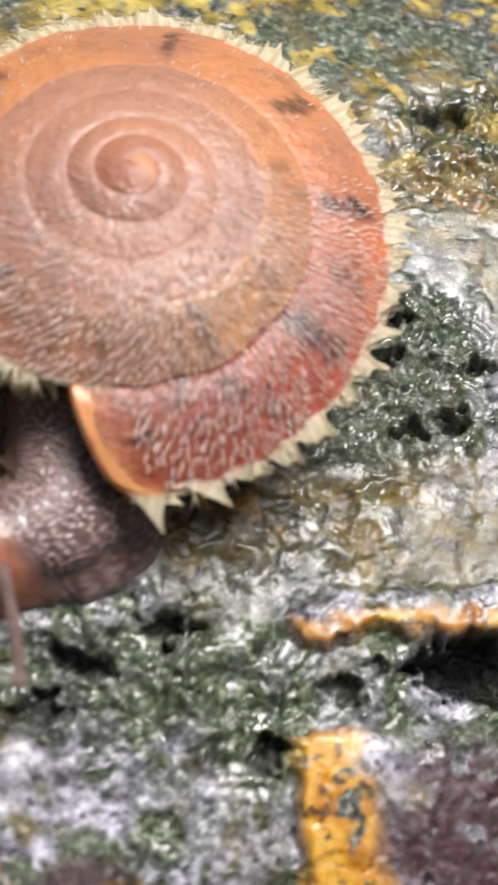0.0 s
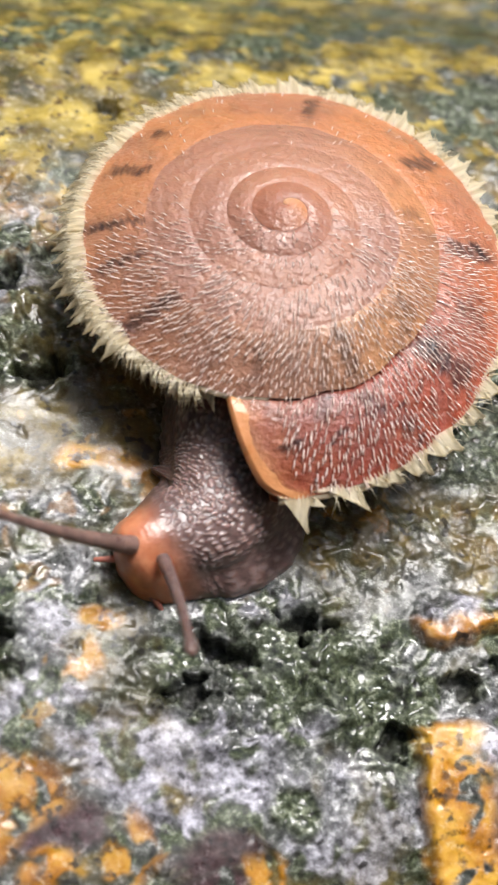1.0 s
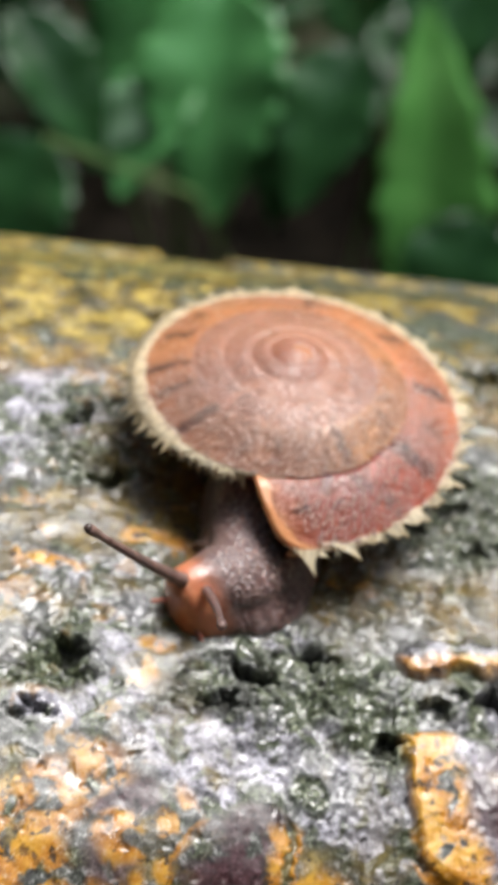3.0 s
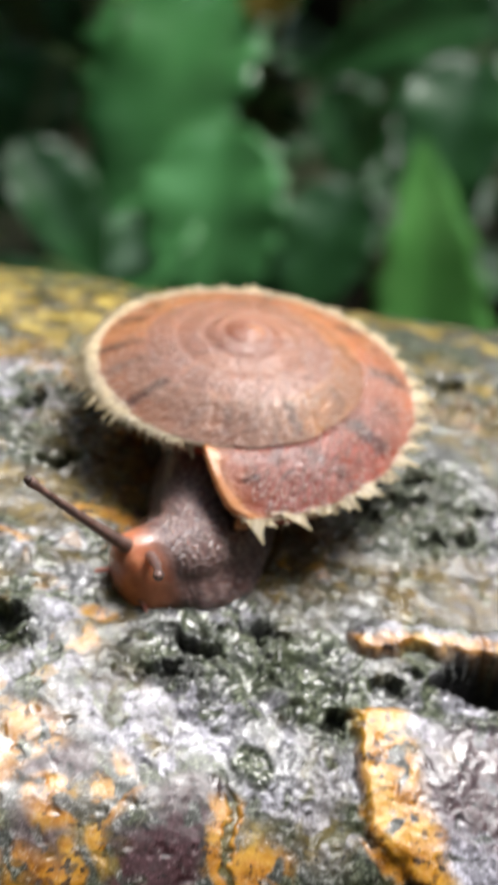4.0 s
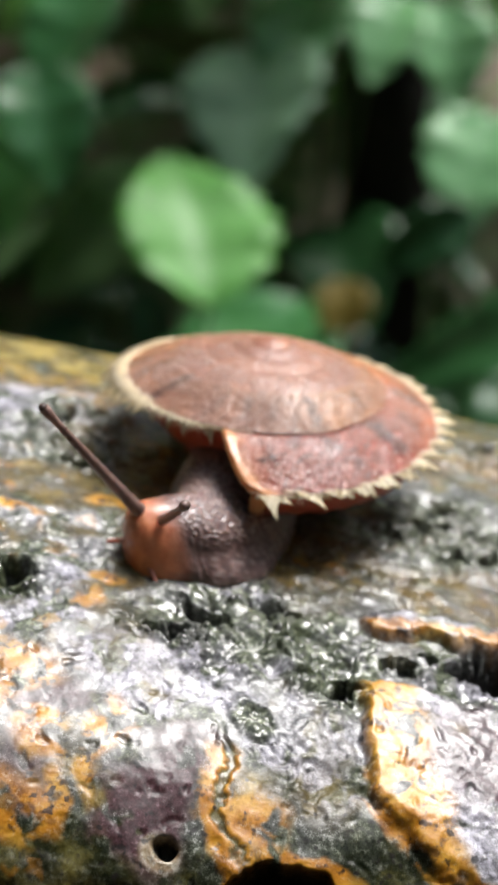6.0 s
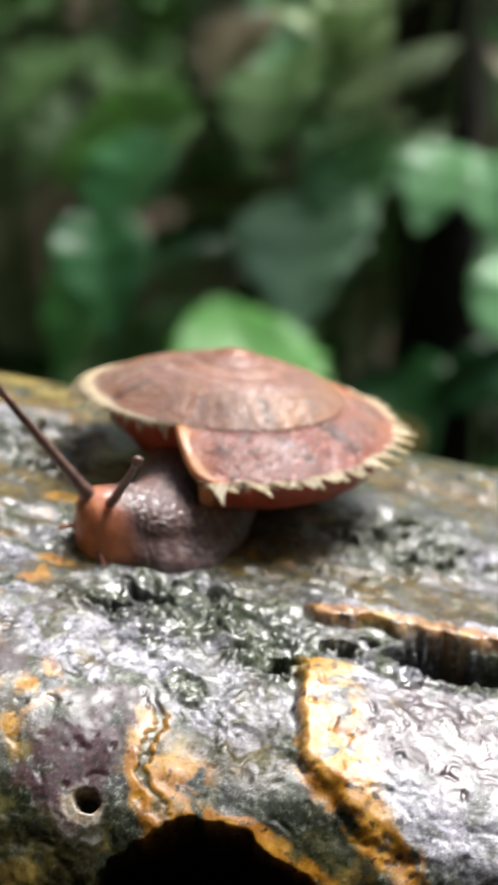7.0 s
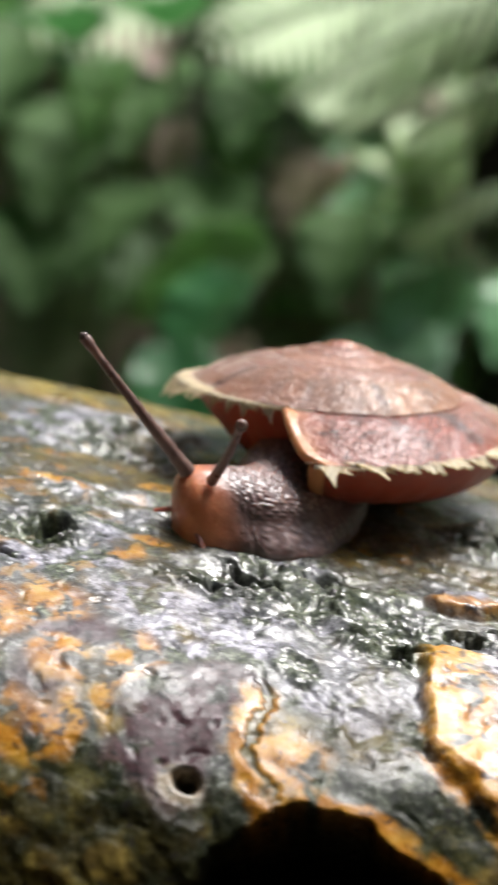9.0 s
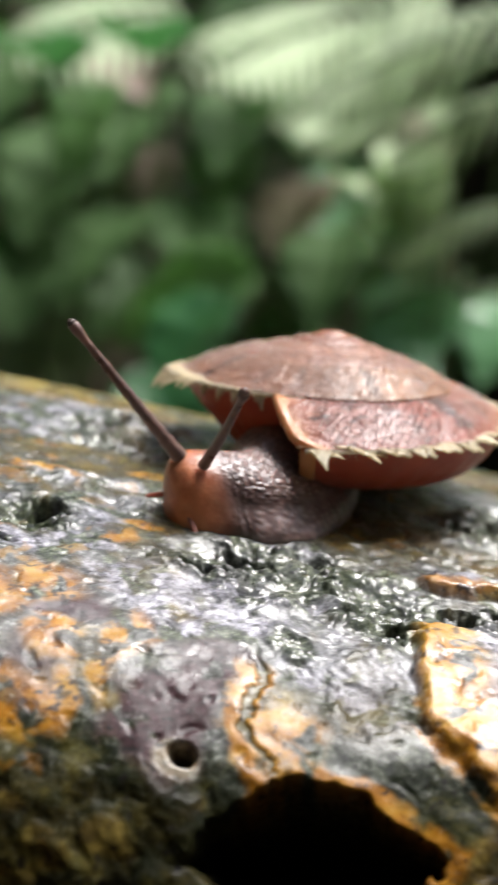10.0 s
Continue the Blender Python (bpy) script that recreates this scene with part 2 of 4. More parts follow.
def forest_floor():
    """Dark soil near the log and behind the lens, foliage shade put into its colour; lightened litter and low green
    cover further off.
    """
    m = Nodes("forest_floor")
    n = m.noise(9, 5, 0.6)
    soil = m.ramp(m.noise(30, 5), (0.3, (0.008, 0.006, 0.004)), (0.7, (0.03, 0.023, 0.015)))
    cover = m.ramp(n, (0.3, (0.09, 0.11, 0.055)), (0.45, (0.2, 0.26, 0.13)), (0.55, (0.36, 0.3, 0.22)), (0.7, (0.34, 0.44, 0.23)))
    place = m.add("SeparateXYZ", Vector=m.coords())
    far = m.math("ADD", m.math("ABSOLUTE", m.math("SUBTRACT", place.outputs[1], 0.3)), m.math("MULTIPLY", n, 0.4))
    here = m.ramp(m.math("ADD", place.outputs[1], 0.5), (0.3, 0.0), (0.6, 1.0))
    m.set(Base_Color=m.mix(m.math("MULTIPLY", m.ramp(far, (0.85, 0.0), (1.0, 1.0)), here), soil, cover), Roughness=0.85, Specular_IOR_Level=0.15)
    m.bump(m.noise(40, 5), 0.7, 0.01)
    return m.mat


LOG, SHELL, SKIN, FRINGE = wet_log(), shell_skin(), snail_skin(), fringe_skin()
HAIR = simple("bristle_skin", (0.6, 0.42, 0.34), (0.93, 0.8, 0.72), 500, (0.12, 0.2), 0.1, Coat_Weight=1.0)
COMB = fringe_skin("comb_skin", 0.35)
LIP = simple("lip_orange", (0.5, 0.2, 0.075), (0.64, 0.3, 0.13), 300, (0.25, 0.4), sss=0.2)
BASE = simple("shell_base_red", (0.34, 0.055, 0.035), (0.55, 0.12, 0.07), 260, (0.3, 0.5), sss=0.6, radius=(0.004, 0.0012, 0.0006))
FEELER = simple("feeler_grey", (0.1, 0.06, 0.052), (0.3, 0.19, 0.16), 900, (0.25, 0.4), sss=0.2)
EYE = simple("eye_dark", (0.02, 0.015, 0.012), (0.12, 0.08, 0.07), 900, (0.2, 0.3))
WARM = simple("feeler_warm", (0.09, 0.058, 0.054), (0.2, 0.13, 0.12), 900, (0.25, 0.4), sss=0.3)
PINK = simple("feeler_pink", (0.35, 0.12, 0.09), (0.5, 0.2, 0.15), 900, (0.25, 0.4), sss=0.3)
SOIL = forest_floor()
BARK = simple("bark_dark", (0.006, 0.005, 0.004), (0.032, 0.025, 0.02), 40, (0.7, 0.9), 0.6, 0.01, Specular_IOR_Level=0.2)
STEM = simple("stem_green", (0.06, 0.11, 0.03), (0.18, 0.28, 0.09), 60, (0.5, 0.7))
TAN = simple("dead_leaf_tan", (0.2, 0.14, 0.1), (0.45, 0.35, 0.27), 25, (0.6, 0.8))
DEEP = leaf_skin("leaf_deep_green", (0.014, 0.055, 0.018), (0.05, 0.17, 0.05))
MIDG = leaf_skin("leaf_green", (0.06, 0.23, 0.065), (0.15, 0.43, 0.15), 0.3, 0.35)
SPEAR = leaf_skin("leaf_spear", (0.1, 0.34, 0.07), (0.22, 0.56, 0.15), 0.35)
SOFT = leaf_skin("leaf_soft_green", (0.18, 0.34, 0.12), (0.38, 0.6, 0.26), 0.5, 0.65)
OLIVE = leaf_skin("leaf_olive", (0.2, 0.29, 0.14), (0.42, 0.54, 0.28), 0.45, 0.6)
GLADE = leaf_skin("leaf_glade_green", (0.1, 0.2, 0.06), (0.2, 0.37, 0.12), 0.8, 0.5)
# pale green leaf, lightened by some sky sheen in its base colour
PALE = leaf_skin("leaf_pale_sheen", (0.17, 0.44, 0.17), (0.38, 0.68, 0.36), 0.3)
BRIGHT = leaf_skin("leaf_bright", (0.12, 0.4, 0.06), (0.26, 0.64, 0.16), 0.5)
FERN = leaf_skin("leaf_fern", (0.68, 0.8, 0.57), (0.87, 0.94, 0.78), 0.6, 0.75)
# grey-green leaf with the sky's sheen painted into its base colour
SHEEN = leaf_skin("leaf_painted_sheen", (0.36, 0.56, 0.38), (0.55, 0.78, 0.57), 0.4, 0.6)
YELLOW = leaf_skin("leaf_yellow", (0.2, 0.15, 0.02), (0.4, 0.3, 0.05), 0.5)


# ---- building helpers ----
def part(name, bm, material, parent=None, label="", smooth=True):
    me = bpy.data.meshes.new(name)
    bm.to_mesh(me)
    bm.free()
    return fitted(name, me, material, parent, label, smooth)


def fitted(name, me, material, parent=None, label="", smooth=True):
    if material and not me.materials:
        me.materials.append(material)
    if smooth:
        me.polygons.foreach_set("use_smooth", [True] * len(me.polygons))
    ob = new(name, me)
    if parent:
        ob.parent = parent
    return tagged(ob, label)


def sheet(name, grid, material, parent=None, label="", wrap=False, colours=None, flip=False):
    """A mesh from an array of points, rows by columns, in metres; wrap joins the last column to the first."""
    rows, cols = grid.shape[:2]
    idx = np.arange(rows * cols).reshape(rows, cols)
    nxt = np.roll(idx, -1, 1) if wrap else idx[:, 1:]
    cur = idx if wrap else idx[:, :-1]
    q = np.stack([cur[:-1], nxt[:-1], nxt[1:], cur[1:]], -1).reshape(-1, 4)
    if flip:
        q = q[:, ::-1]
    me = bpy.data.meshes.new(name)
    me.vertices.add(rows * cols)
    me.vertices.foreach_set("co", np.ascontiguousarray(grid.reshape(-1), dtype=np.float32))
    me.loops.add(len(q) * 4)
    me.loops.foreach_set("vertex_index", np.ascontiguousarray(q.ravel(), dtype=np.int32))
    me.polygons.add(len(q))
    me.polygons.foreach_set("loop_start", np.arange(0, len(q) * 4, 4, dtype=np.int32))
    me.update(calc_edges=True)
    for key, values in (colours or {}).items():
        at = me.color_attributes.new(key, "FLOAT_COLOR", "POINT")
        rgba = np.ones((rows * cols, 4), np.float32)
        rgba[:, :3] = values.reshape(-1, 3)
        at.data.foreach_set("color", rgba.ravel())
    return fitted(name, me, material, parent, label)


def joined(name, verts, faces, material, parent=None, label="", smooth=True):
    me = bpy.data.meshes.new(name)
    me.from_pydata(verts, [], faces)
    return fitted(name, me, material, parent, label, smooth)


# ---- the log ----
SECTION = [(-33.0, -62.0), (-41.0, -44.0), (-42.5, -28.0), (-40.5, -16.0), (-38.6, -11.2), (-36.2, -7.0), (-33.0, -4.0), (-28.5, -1.8),
           (-22.0, -0.5), (-12.0, 0.1), (0.0, -0.9), (10.0, -1.7), (20.0, -3.8), (28.5, -7.2), (35.5, -12.3), (43.5, -19.6), (51.0, -26.4), (55.0, -32.0),
           (55.0, -42.0), (43.0, -58.0), (20.0, -66.0), (0.0, -69.0), (-20.0, -67.0)]


def section_curve(n):
    """The log's outline, smooth and closed: y, z and the distance along it, from the bottom at the front over the top."""
    p = np.array(SECTION)
    k = len(p)
    out = []
    for i in range(k):
        a, b, c, d = p[i - 1], p[i], p[(i + 1) % k], p[(i + 2) % k]
        t = np.linspace(0, 1, n, endpoint=False)[:, None]
        out.append(0.5 * (2 * b + (c - a) * t + (2 * a - 5 * b + 4 * c - d) * t**2 + (3 * b - a - 3 * c + d) * t**3))
    p = np.concatenate(out)
    s = np.r_[0, np.cumsum(np.hypot(*np.diff(p, axis=0).T))]
    return p, s


CURVE, ALONG = section_curve(60)
_top = (CURVE[:, 1] > -12) & (CURVE[:, 0] < 30)
ALONG = ALONG - np.interp(-20.0, CURVE[_top][:, 0], ALONG[_top]) - 20.0


def log_height(x, y):
    """Height of the log's smooth top, in mm."""
    return float(np.interp(y, CURVE[_top][:, 0], CURVE[_top][:, 1])) - SLOPE * x


def log_relief(x, a):
    """What stands out of the log's smooth shape, and its two sets of colour patches; x along the log, a round it, in mm."""
    wx, wy = x + 1.6 * layers(x, a, 7, 3, 3), a + 1.6 * layers(x, a, 7, 3, 11)
    fx, fy = x + 0.5 * layers(x, a, 2.2, 3, 23), a + 0.5 * layers(x, a, 2.2, 3, 31)
    # the spongy grey-green patch before and beside the animal
    spongy = np.maximum.reduce([blob(wx, wy, -0.5, -16.2, 7, 4), blob(wx, wy, 3.8, -18.6, 3, 4), blob(wx, wy, -15.5, 5.5, 5, 5.5), blob(wx, wy, 14, -1, 7, 5.5), blob(wx, wy, -17, -15, 3.2, 2.6), blob(wx, wy, -1.3, -23.6, 1.2, 1.6),
                                blob(wx, wy, 15, -17.5, 7, 2.2), blob(wx, wy, 21, 15, 6, 5), 0.6 * blob(wx, wy, 30, -10, 9, 12), 0.6 * blob(wx, wy, 6.5, -8.5, 6, 3.6), 0.5 * blob(wx, wy, -14, -9, 5, 4), 0.4 * blob(wx, wy, 3, -25.2, 3.4, 3.2)])
    uneven = step(layers(x, a, 3.4, 2, 161), -0.5, 0.5)
    lumps, _ = cells(fx, fy, 1.15, 4)
    ridge = np.sqrt(np.abs(layers(fx, fy * 1.15, 1.5, 2, 52, 0.5)) + 0.004) + 0.3 * np.sqrt(np.abs(grain(fx, fy, 0.62, 57)) + 0.01)
    h = 0.16 * layers(x, a, 5, 3, 40) + spongy * ((0.25 + 0.4 * uneven) * (ridge - 0.6) - 0.1 * lumps + 0.65 * layers(x, a, 2.8, 2, 50))
    h = h + (1 - spongy) * (0.022 * layers(fx, fy, 0.9, 3, 60) - 0.1 * step(layers(fx, fy, 1.3, 2, 61), 0.45, 0.8))
    mossy = step(-wy, 31.5, 34.5)
    ringed = blob(x, a, -5.5, -32.8, 1.15, 1.1, 0.2)
    # front patches dimmed in colour and coat, as painted shade
    front_dim = (1 - ringed) * np.maximum.reduce([0.6 * blob(wx, wy, 2.0, -28.0, 4.0, 3.4), 0.6 * blob(wx, wy, -0.2, -31, 3.4, 2.8), 0.75 * blob(wx, wy, -6.2, -31, 3.4, 3.6), 0.5 * blob(wx, wy, -12, -30, 4, 3)])
    h = h + mossy * (0.3 * layers(fx, fy, 2.8, 2, 151, 0.5) + 0.12 * np.sqrt(np.abs(layers(fx, fy, 1.4, 2, 157)) + 0.004))
    # the raised crust block with its step, and the rim above the slot
    bx, by = fx + 0.35 * (wx - x), fy + 0.3 * (wy - a)
    torn_end = by + 26.8 + 0.9 * (bx - 6.5)
    block = step(bx, 5.7, 7.0) * step(torn_end, -1.2, 0.6) * step(by, -34.0, -32.0) * (1 - step(by, -19.7, -18.8)) * (1 - step(wx, 30, 34))
    rim = step(bx, 6.4, 7.6) * blob(fx * 0, by + 0.4 * (wy - a) + 13.6 - 0.03 * (fx - 7), 0, 0, 1, 1.15, 0.45) * (1 - step(wx, 34, 40))
    h = h + 0.8 * block + 0.9 * rim
    # pits and slots
    jx, jy = fx + 0.55 * layers(x, a, 1.0, 3, 131), fy + 0.45 * layers(x, a, 0.9, 3, 137)

    def pit(cx, cy, rx, ry, deep, soft=0.3, tilt=0.0):
        dx, dy = jx - cx, jy - cy
        c, s = math.cos(radians(tilt)), math.sin(radians(tilt))
        return deep * blob(c * dx + s * dy, c * dy - s * dx, 0, 0, rx, ry, soft)

    dark = np.maximum.reduce([pit(-3.9, -14.9, 1.7, 0.6, 1.0, 0.3, -25), pit(0.6, -13.6, 1.5, 0.55, 1.0, 0.3, -15), pit(-5.9, -17.3, 1.6, 0.5, 0.9, 0.3, -5),
                              pit(5.2, -20.0, 0.9, 0.7, 0.8), pit(18.8, -16.6, 5.6, 1.7, 3.2, 0.2, -4), pit(8.7, -17.2, 1.2, 0.45, 0.7), pit(11.0, -16.0, 0.8, 0.4, 0.6),
                              1.3 * blob(0.6 * x + 0.4 * fx, 0.6 * a + 0.4 * fy, -5.3, -32.4, 0.56, 0.54, 0.35), pit(-16.2, -14.2, 1.2, 0.9, 0.9), pit(-15.8, 7.4, 1.0, 0.8, 0.9), pit(18.6, 17.4, 1.5, 1.0, 0.8),
                              pit(-18.6, -18.4, 1.3, 0.4, 0.7), pit(-10, 22, 0.7, 0.6, 0.6), pit(-18.8, -35.6, 1.7, 1.8, 1.6),
                              pit(-13.5, 1.5, 1.3, 0.8, 0.9), pit(12.5, 1.0, 1.2, 0.7, 0.8), pit(16.5, -2.5, 0.9, 0.6, 0.8), pit(9.5, -1.0, 0.8, 0.6, 0.7), pit(14.2, -3.6, 1.1, 0.5, 0.8), pit(18.2, 0.6, 1.0, 0.6, 0.8), pit(13.6, 3.6, 0.8, 0.6, 0.7)])
    h = h - 1.7 * dark
    # the fissure that runs down to the hollow
    run = -2.3 + 0.5 * np.sin(a * 0.9) + (a + 26) * -0.1
    crack = (1 - step(np.abs(fx + 0.35 * layers(x, a, 0.7, 2, 191) - run), 0.14, 0.45)) * step(a, -34, -32) * (1 - step(a, -25.5, -23.5))
    h = h - 0.16 * crack
    # the arched hollow low in the front
    gx, gy = fx, fy
    hx, hy = 0.97 * (gx - 1.3) + 0.242 * (gy + 36.3), 0.97 * (gy + 36.3) - 0.242 * (gx - 1.3)
    hole = ((np.abs(hx) / 6.3) ** 1.18 + (np.abs(hy) / np.where(hy > 0, 4.2, 5.2)) ** 1.18) ** (1 / 1.18)
    hollow = 1 - step(hole, 0.84, 1.04)
    h = h - 12 * hollow
    # torn flakes along the far edge
    torn = fy + 1.6 * layers(x, a, 5, 3, 141)
    flake = step(wx, -3.2, -2.4) * step(torn, 49.5, 53.5) + step(-wx, 9.0, 10.2) * step(torn, 48.0, 52.0)
    h = h + 0.9 * flake * (1 - step(fy, 66, 72))
    # patches
    n1, n2 = layers(x, a, 9, 4, 70), layers(fx, fy, 2.0, 3, 80)
    far = step(wy, 10, 17)
    speck = step(layers(fx, fy, 2.1, 3, 91) + 0.5 * layers(x, a, 8, 2, 93), 0.46, 0.66) * (0.9 - 0.45 * step(-x, 4, 8) * (1 - far)) * (1 - 0.6 * spongy) * np.maximum(step(a, -14, -8), 0.9 * step(-x, 9, 14)) * (1 - 0.85 * step(x, 4, 8) * (1 - step(a, 8, 12)))
    ragged = step(n2, -0.5, -0.1)
    yellow = np.maximum.reduce([speck, 0.22 * ringed, far * (0.6 + 0.4 * step(n2, -0.2, 0.4)) * step(n1 + 0.6 * n2 - 0.025 * wx, -0.42, 0.12),
                                ragged * np.maximum.reduce([0.85 * blob(wx, wy, -14.5, -22.0, 2.3, 1.7), 0.85 * blob(wx, wy, -17.6, -24.4, 2.8, 2.2), 0.85 * blob(wx, wy, -9.2, -26.6, 0.9, 3.0), blob(wx, wy, -11.4, -30.4, 1.0, 1.8), blob(wx, wy, -12.7, -26.8, 1.8, 1.3), blob(wx, wy, -19, -28, 3, 2.5)]),
                                blob(fx, fy, -10.4, -13.2, 1.3, 0.8), 0.8 * ragged * blob(fx, fy, -11.4, -15.4, 1.6, 0.9), blob(wx, wy, -17.5, -7, 2.2, 0.9) * ragged, blob(wx, wy, -9.8, -3.8, 2.2, 1.2),
                                block * (1 - step(fx + 0.25 * (fy + 21), 8.6, 10.2)) * step(n2 + 0.55, -0.2, 0.1), 0.9 * block * (1 - step(fx, 9.0, 11.0)) * step(by, -20.6, -20.0) * ragged, (1 - step(np.abs(torn_end + 0.6), 0.7, 1.7)) * ragged * step(bx, 5.6, 6.4) * (1 - step(wx, 16, 19)), 0.9 * rim * (1 - step(fy, -13.6, -13.0)), step(bx, 5.5, 6.2) * (1 - step(bx, 7.0, 7.8)) * block,
                                (1 - step(np.abs(fx - run + 0.25) - 0.8, -0.1, 0.4)) * step(a, -37, -35) * (1 - step(a, -26.6, -25.2)),
                                (1 - step(np.abs(hole - 1.12) - 0.08, -0.02, 0.1)) * step(n2, -0.7, -0.3) * step(hy, -2.5, -1.0) * step(gx, -1.5, 0.5),
                                blob(wx, wy, -14, -31, 2.2, 2.0) * step(n2, -0.4, 0.0), blob(wx, wy, -0.6, -30.6, 2.0, 2.2) * ragged])
    yellow = yellow * (1 - hollow) * (1 - 0.9 * crack)
    patch = blob(wx, wy, -5.9, -30.6, 2.9, 3.6, 0.25) * step(np.abs(fx - run), 1.0, 1.5)
    purple = (1 - ringed) * np.maximum.reduce([patch, blob(wx, wy, -5.6, -25.6, 2.3, 1.8) * 0.9, blob(wx, wy, 15, -24, 5.0, 4.5), blob(wx, wy, -12.6, -24.4, 2.4, 1.5), blob(wx, wy, -13, -29, 2, 2) * 0.8,
                                blob(wx, wy, 26, -22, 6, 5) * step(n2, -0.2, 0.2)]) * step(n2 + 0.35, -0.2, 0.15)
    # mossy low front; this mask also carries the flank's painted shade
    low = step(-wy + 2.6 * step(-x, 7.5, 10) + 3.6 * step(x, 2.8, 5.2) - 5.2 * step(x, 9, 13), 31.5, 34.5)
    blotch = step(layers(fx, fy, 2.6, 3, 171), 0.1, 0.38) * (1 - 0.75 * step(fx, 7.4, 8.6) * block)
    # pale lichen, plus painted glare on the block and by the fissure, glints on sponge
    white = (1 - low * (1 - ringed)) * (1 - 0.7 * blotch) * np.clip(np.maximum.reduce([blob(wx, wy, -5.6, -21, 4.8, 2.4), blob(wx, wy, -8.8, -21, 2.8, 2.2), blob(wx, wy, -7.2, -23.4, 2.2, 1.6), blob(wx, wy, 3.4, -24.4, 3.2, 3.6), blob(wx, wy, -13.6, -12.4, 3.0, 2.4),
                                       blob(wx, wy, -11.8, -16.6, 2.2, 1.6), blob(wx, wy, -15, -7.4, 3.4, 2.0), blob(wx, wy, -16.5, -18.4, 3.2, 1.4), blob(wx, wy, 15, -24, 9, 7), blob(wx, wy, -17, 9, 6, 3.4), blob(wx, wy, -20, 4.5, 3, 3),
                                       blob(wx, wy, 18, -2, 8, 5), blob(wx, wy, -1.5, -13.2, 3.4, 1.0), 0.7 * spongy * step(layers(fx, fy, 1.7, 3, 181), 0.0, 0.35), step(fx, 8.4, 9.8) * step(torn_end, 0.3, 1.4) * block, blob(wx, wy, 0.8, -25.4, 3.0, 1.7), ringed, rim]) * step(n2 + 0.55, -0.2, 0.35), 0, 1)
    h = h + 0.05 * white * layers(fx, fy, 0.6, 2, 211) * (1 - hollow)
    green = np.clip(np.maximum.reduce([0.85 * spongy * step(n1 + 0.3, -0.3, 0.4), crack, 0.75 * ringed, far * 0.7 * step(-n1, 0.0, 0.4), 0.85 * blotch * (1 - far),
                                       0.9 * blob(wx, wy, 6, -31, 3.0, 2.8), low * 0.97 * (1 - ringed), blob(wx, wy, -17, -15.5, 2.6, 2.2)]), 0, 1)
    film = np.clip(np.maximum.reduce([blob(wx, wy, 12, -8.5, 9, 3.2), blob(wx, wy, 3, -6.5, 5.5, 5.5) * 0.95, blob(wx, wy, 14, 13, 14, 6) * step(-n1, -0.35, 0.1), blob(wx, wy, -15.5, -3, 7, 3.4) * 0.85, blob(wx, wy, -13, -9.5, 3.4, 1.2) * 0.8, blob(wx, wy, -11, -21, 1.6, 1.2), blob(wx, wy, -20, -10, 4, 3) * step(n2, -0.3, 0.2), 0.3 * blob(wx, wy, 3.4, -27, 3.2, 2.6) * step(n2, -0.5, 0.0),
                                      blob(wx, wy, -7, 3, 8, 8) * 0.9, 0.2 * step(-a, 33.0, 36), 0.75 * step(layers(x, a, 6, 3, 97), 0.12, 0.4) * (1 - spongy)]), 0, 1)
    film = film * (1 - white * 0.5) * (0.3 + 0.7 * step(layers(fx, fy, 2.4, 3, 201), -0.4, 0.2))
    # painted shade inside the hollow and the deeper pits
    pit_shade = np.maximum(1 - step(hole, 0.92, 1.08), 0.75 * step(dark, 0.45, 0.85))
    return h, np.stack([np.clip(yellow, 0, 1), green, purple], -1), np.stack([film, white, pit_shade], -1), np.stack([spongy, far, np.maximum(low * (1 - ringed), front_dim)], -1)


def build_log():
    fine_x = np.arange(-34, 36.001, 0.115)
    x = np.r_[np.linspace(-600, -80, 27), np.linspace(-70, -35, 50), fine_x, np.linspace(37, 72, 50), np.linspace(80, 600, 27)]
    tops = np.r_[np.arange(-47, 47, 0.125), np.arange(47, 66, 0.17)]
    low, high = ALONG.min(), ALONG.max()
    a = np.r_[np.linspace(low, -48, 14), tops, np.linspace(67, high, 30)]
    y, z = np.interp(a, ALONG, CURVE[:, 0]), np.interp(a, ALONG, CURVE[:, 1])
    ty, tz = np.gradient(y, a), np.gradient(z, a)
    n = np.hypot(ty, tz)
    ny, nz = -tz / n, ty / n
    xx, aa = np.meshgrid(x, a)
    h, crust, film, relief = log_relief(xx, aa)
    g = np.stack([xx + 0 * aa, y[:, None] + h * ny[:, None], z[:, None] + h * nz[:, None] - SLOPE * xx], -1)
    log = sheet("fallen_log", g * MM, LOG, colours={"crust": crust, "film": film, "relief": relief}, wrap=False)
    return tagged(log, "wet weathered log crusted with grey, yellow and purple lichen", "log")


build_log()

# ---- the shell: whorls wound round a tilted axis ----
APEX = np.array([0.63, 6.97, 9.12])
AXIS = np.array([0.11, 0.18, 1.0]) / np.linalg.norm([0.11, 0.18, 1.0])
EAST = np.cross([0, 1, 0], AXIS)
EAST /= np.linalg.norm(EAST)
NORTH = np.cross(AXIS, EAST)
LIP_AT = -94.0
TURNS = [0.0, 0.26, 0.51, 0.76, 1.0, 1.26, 1.5, 2.0, 2.5, 3.0, 4.0, 5.0, 5.8]
REACH = [14.4, 13.0, 12.7, 11.15, 9.9, 8.8, 8.2, 6.9, 5.8, 4.6, 2.8, 1.5, 0.0]
RISE = [-6.5, -4.7, -4.3, -4.0, -3.75, -2.9, -2.45, -1.85, -1.55, -1.25, -0.8, -0.35, 0.05]


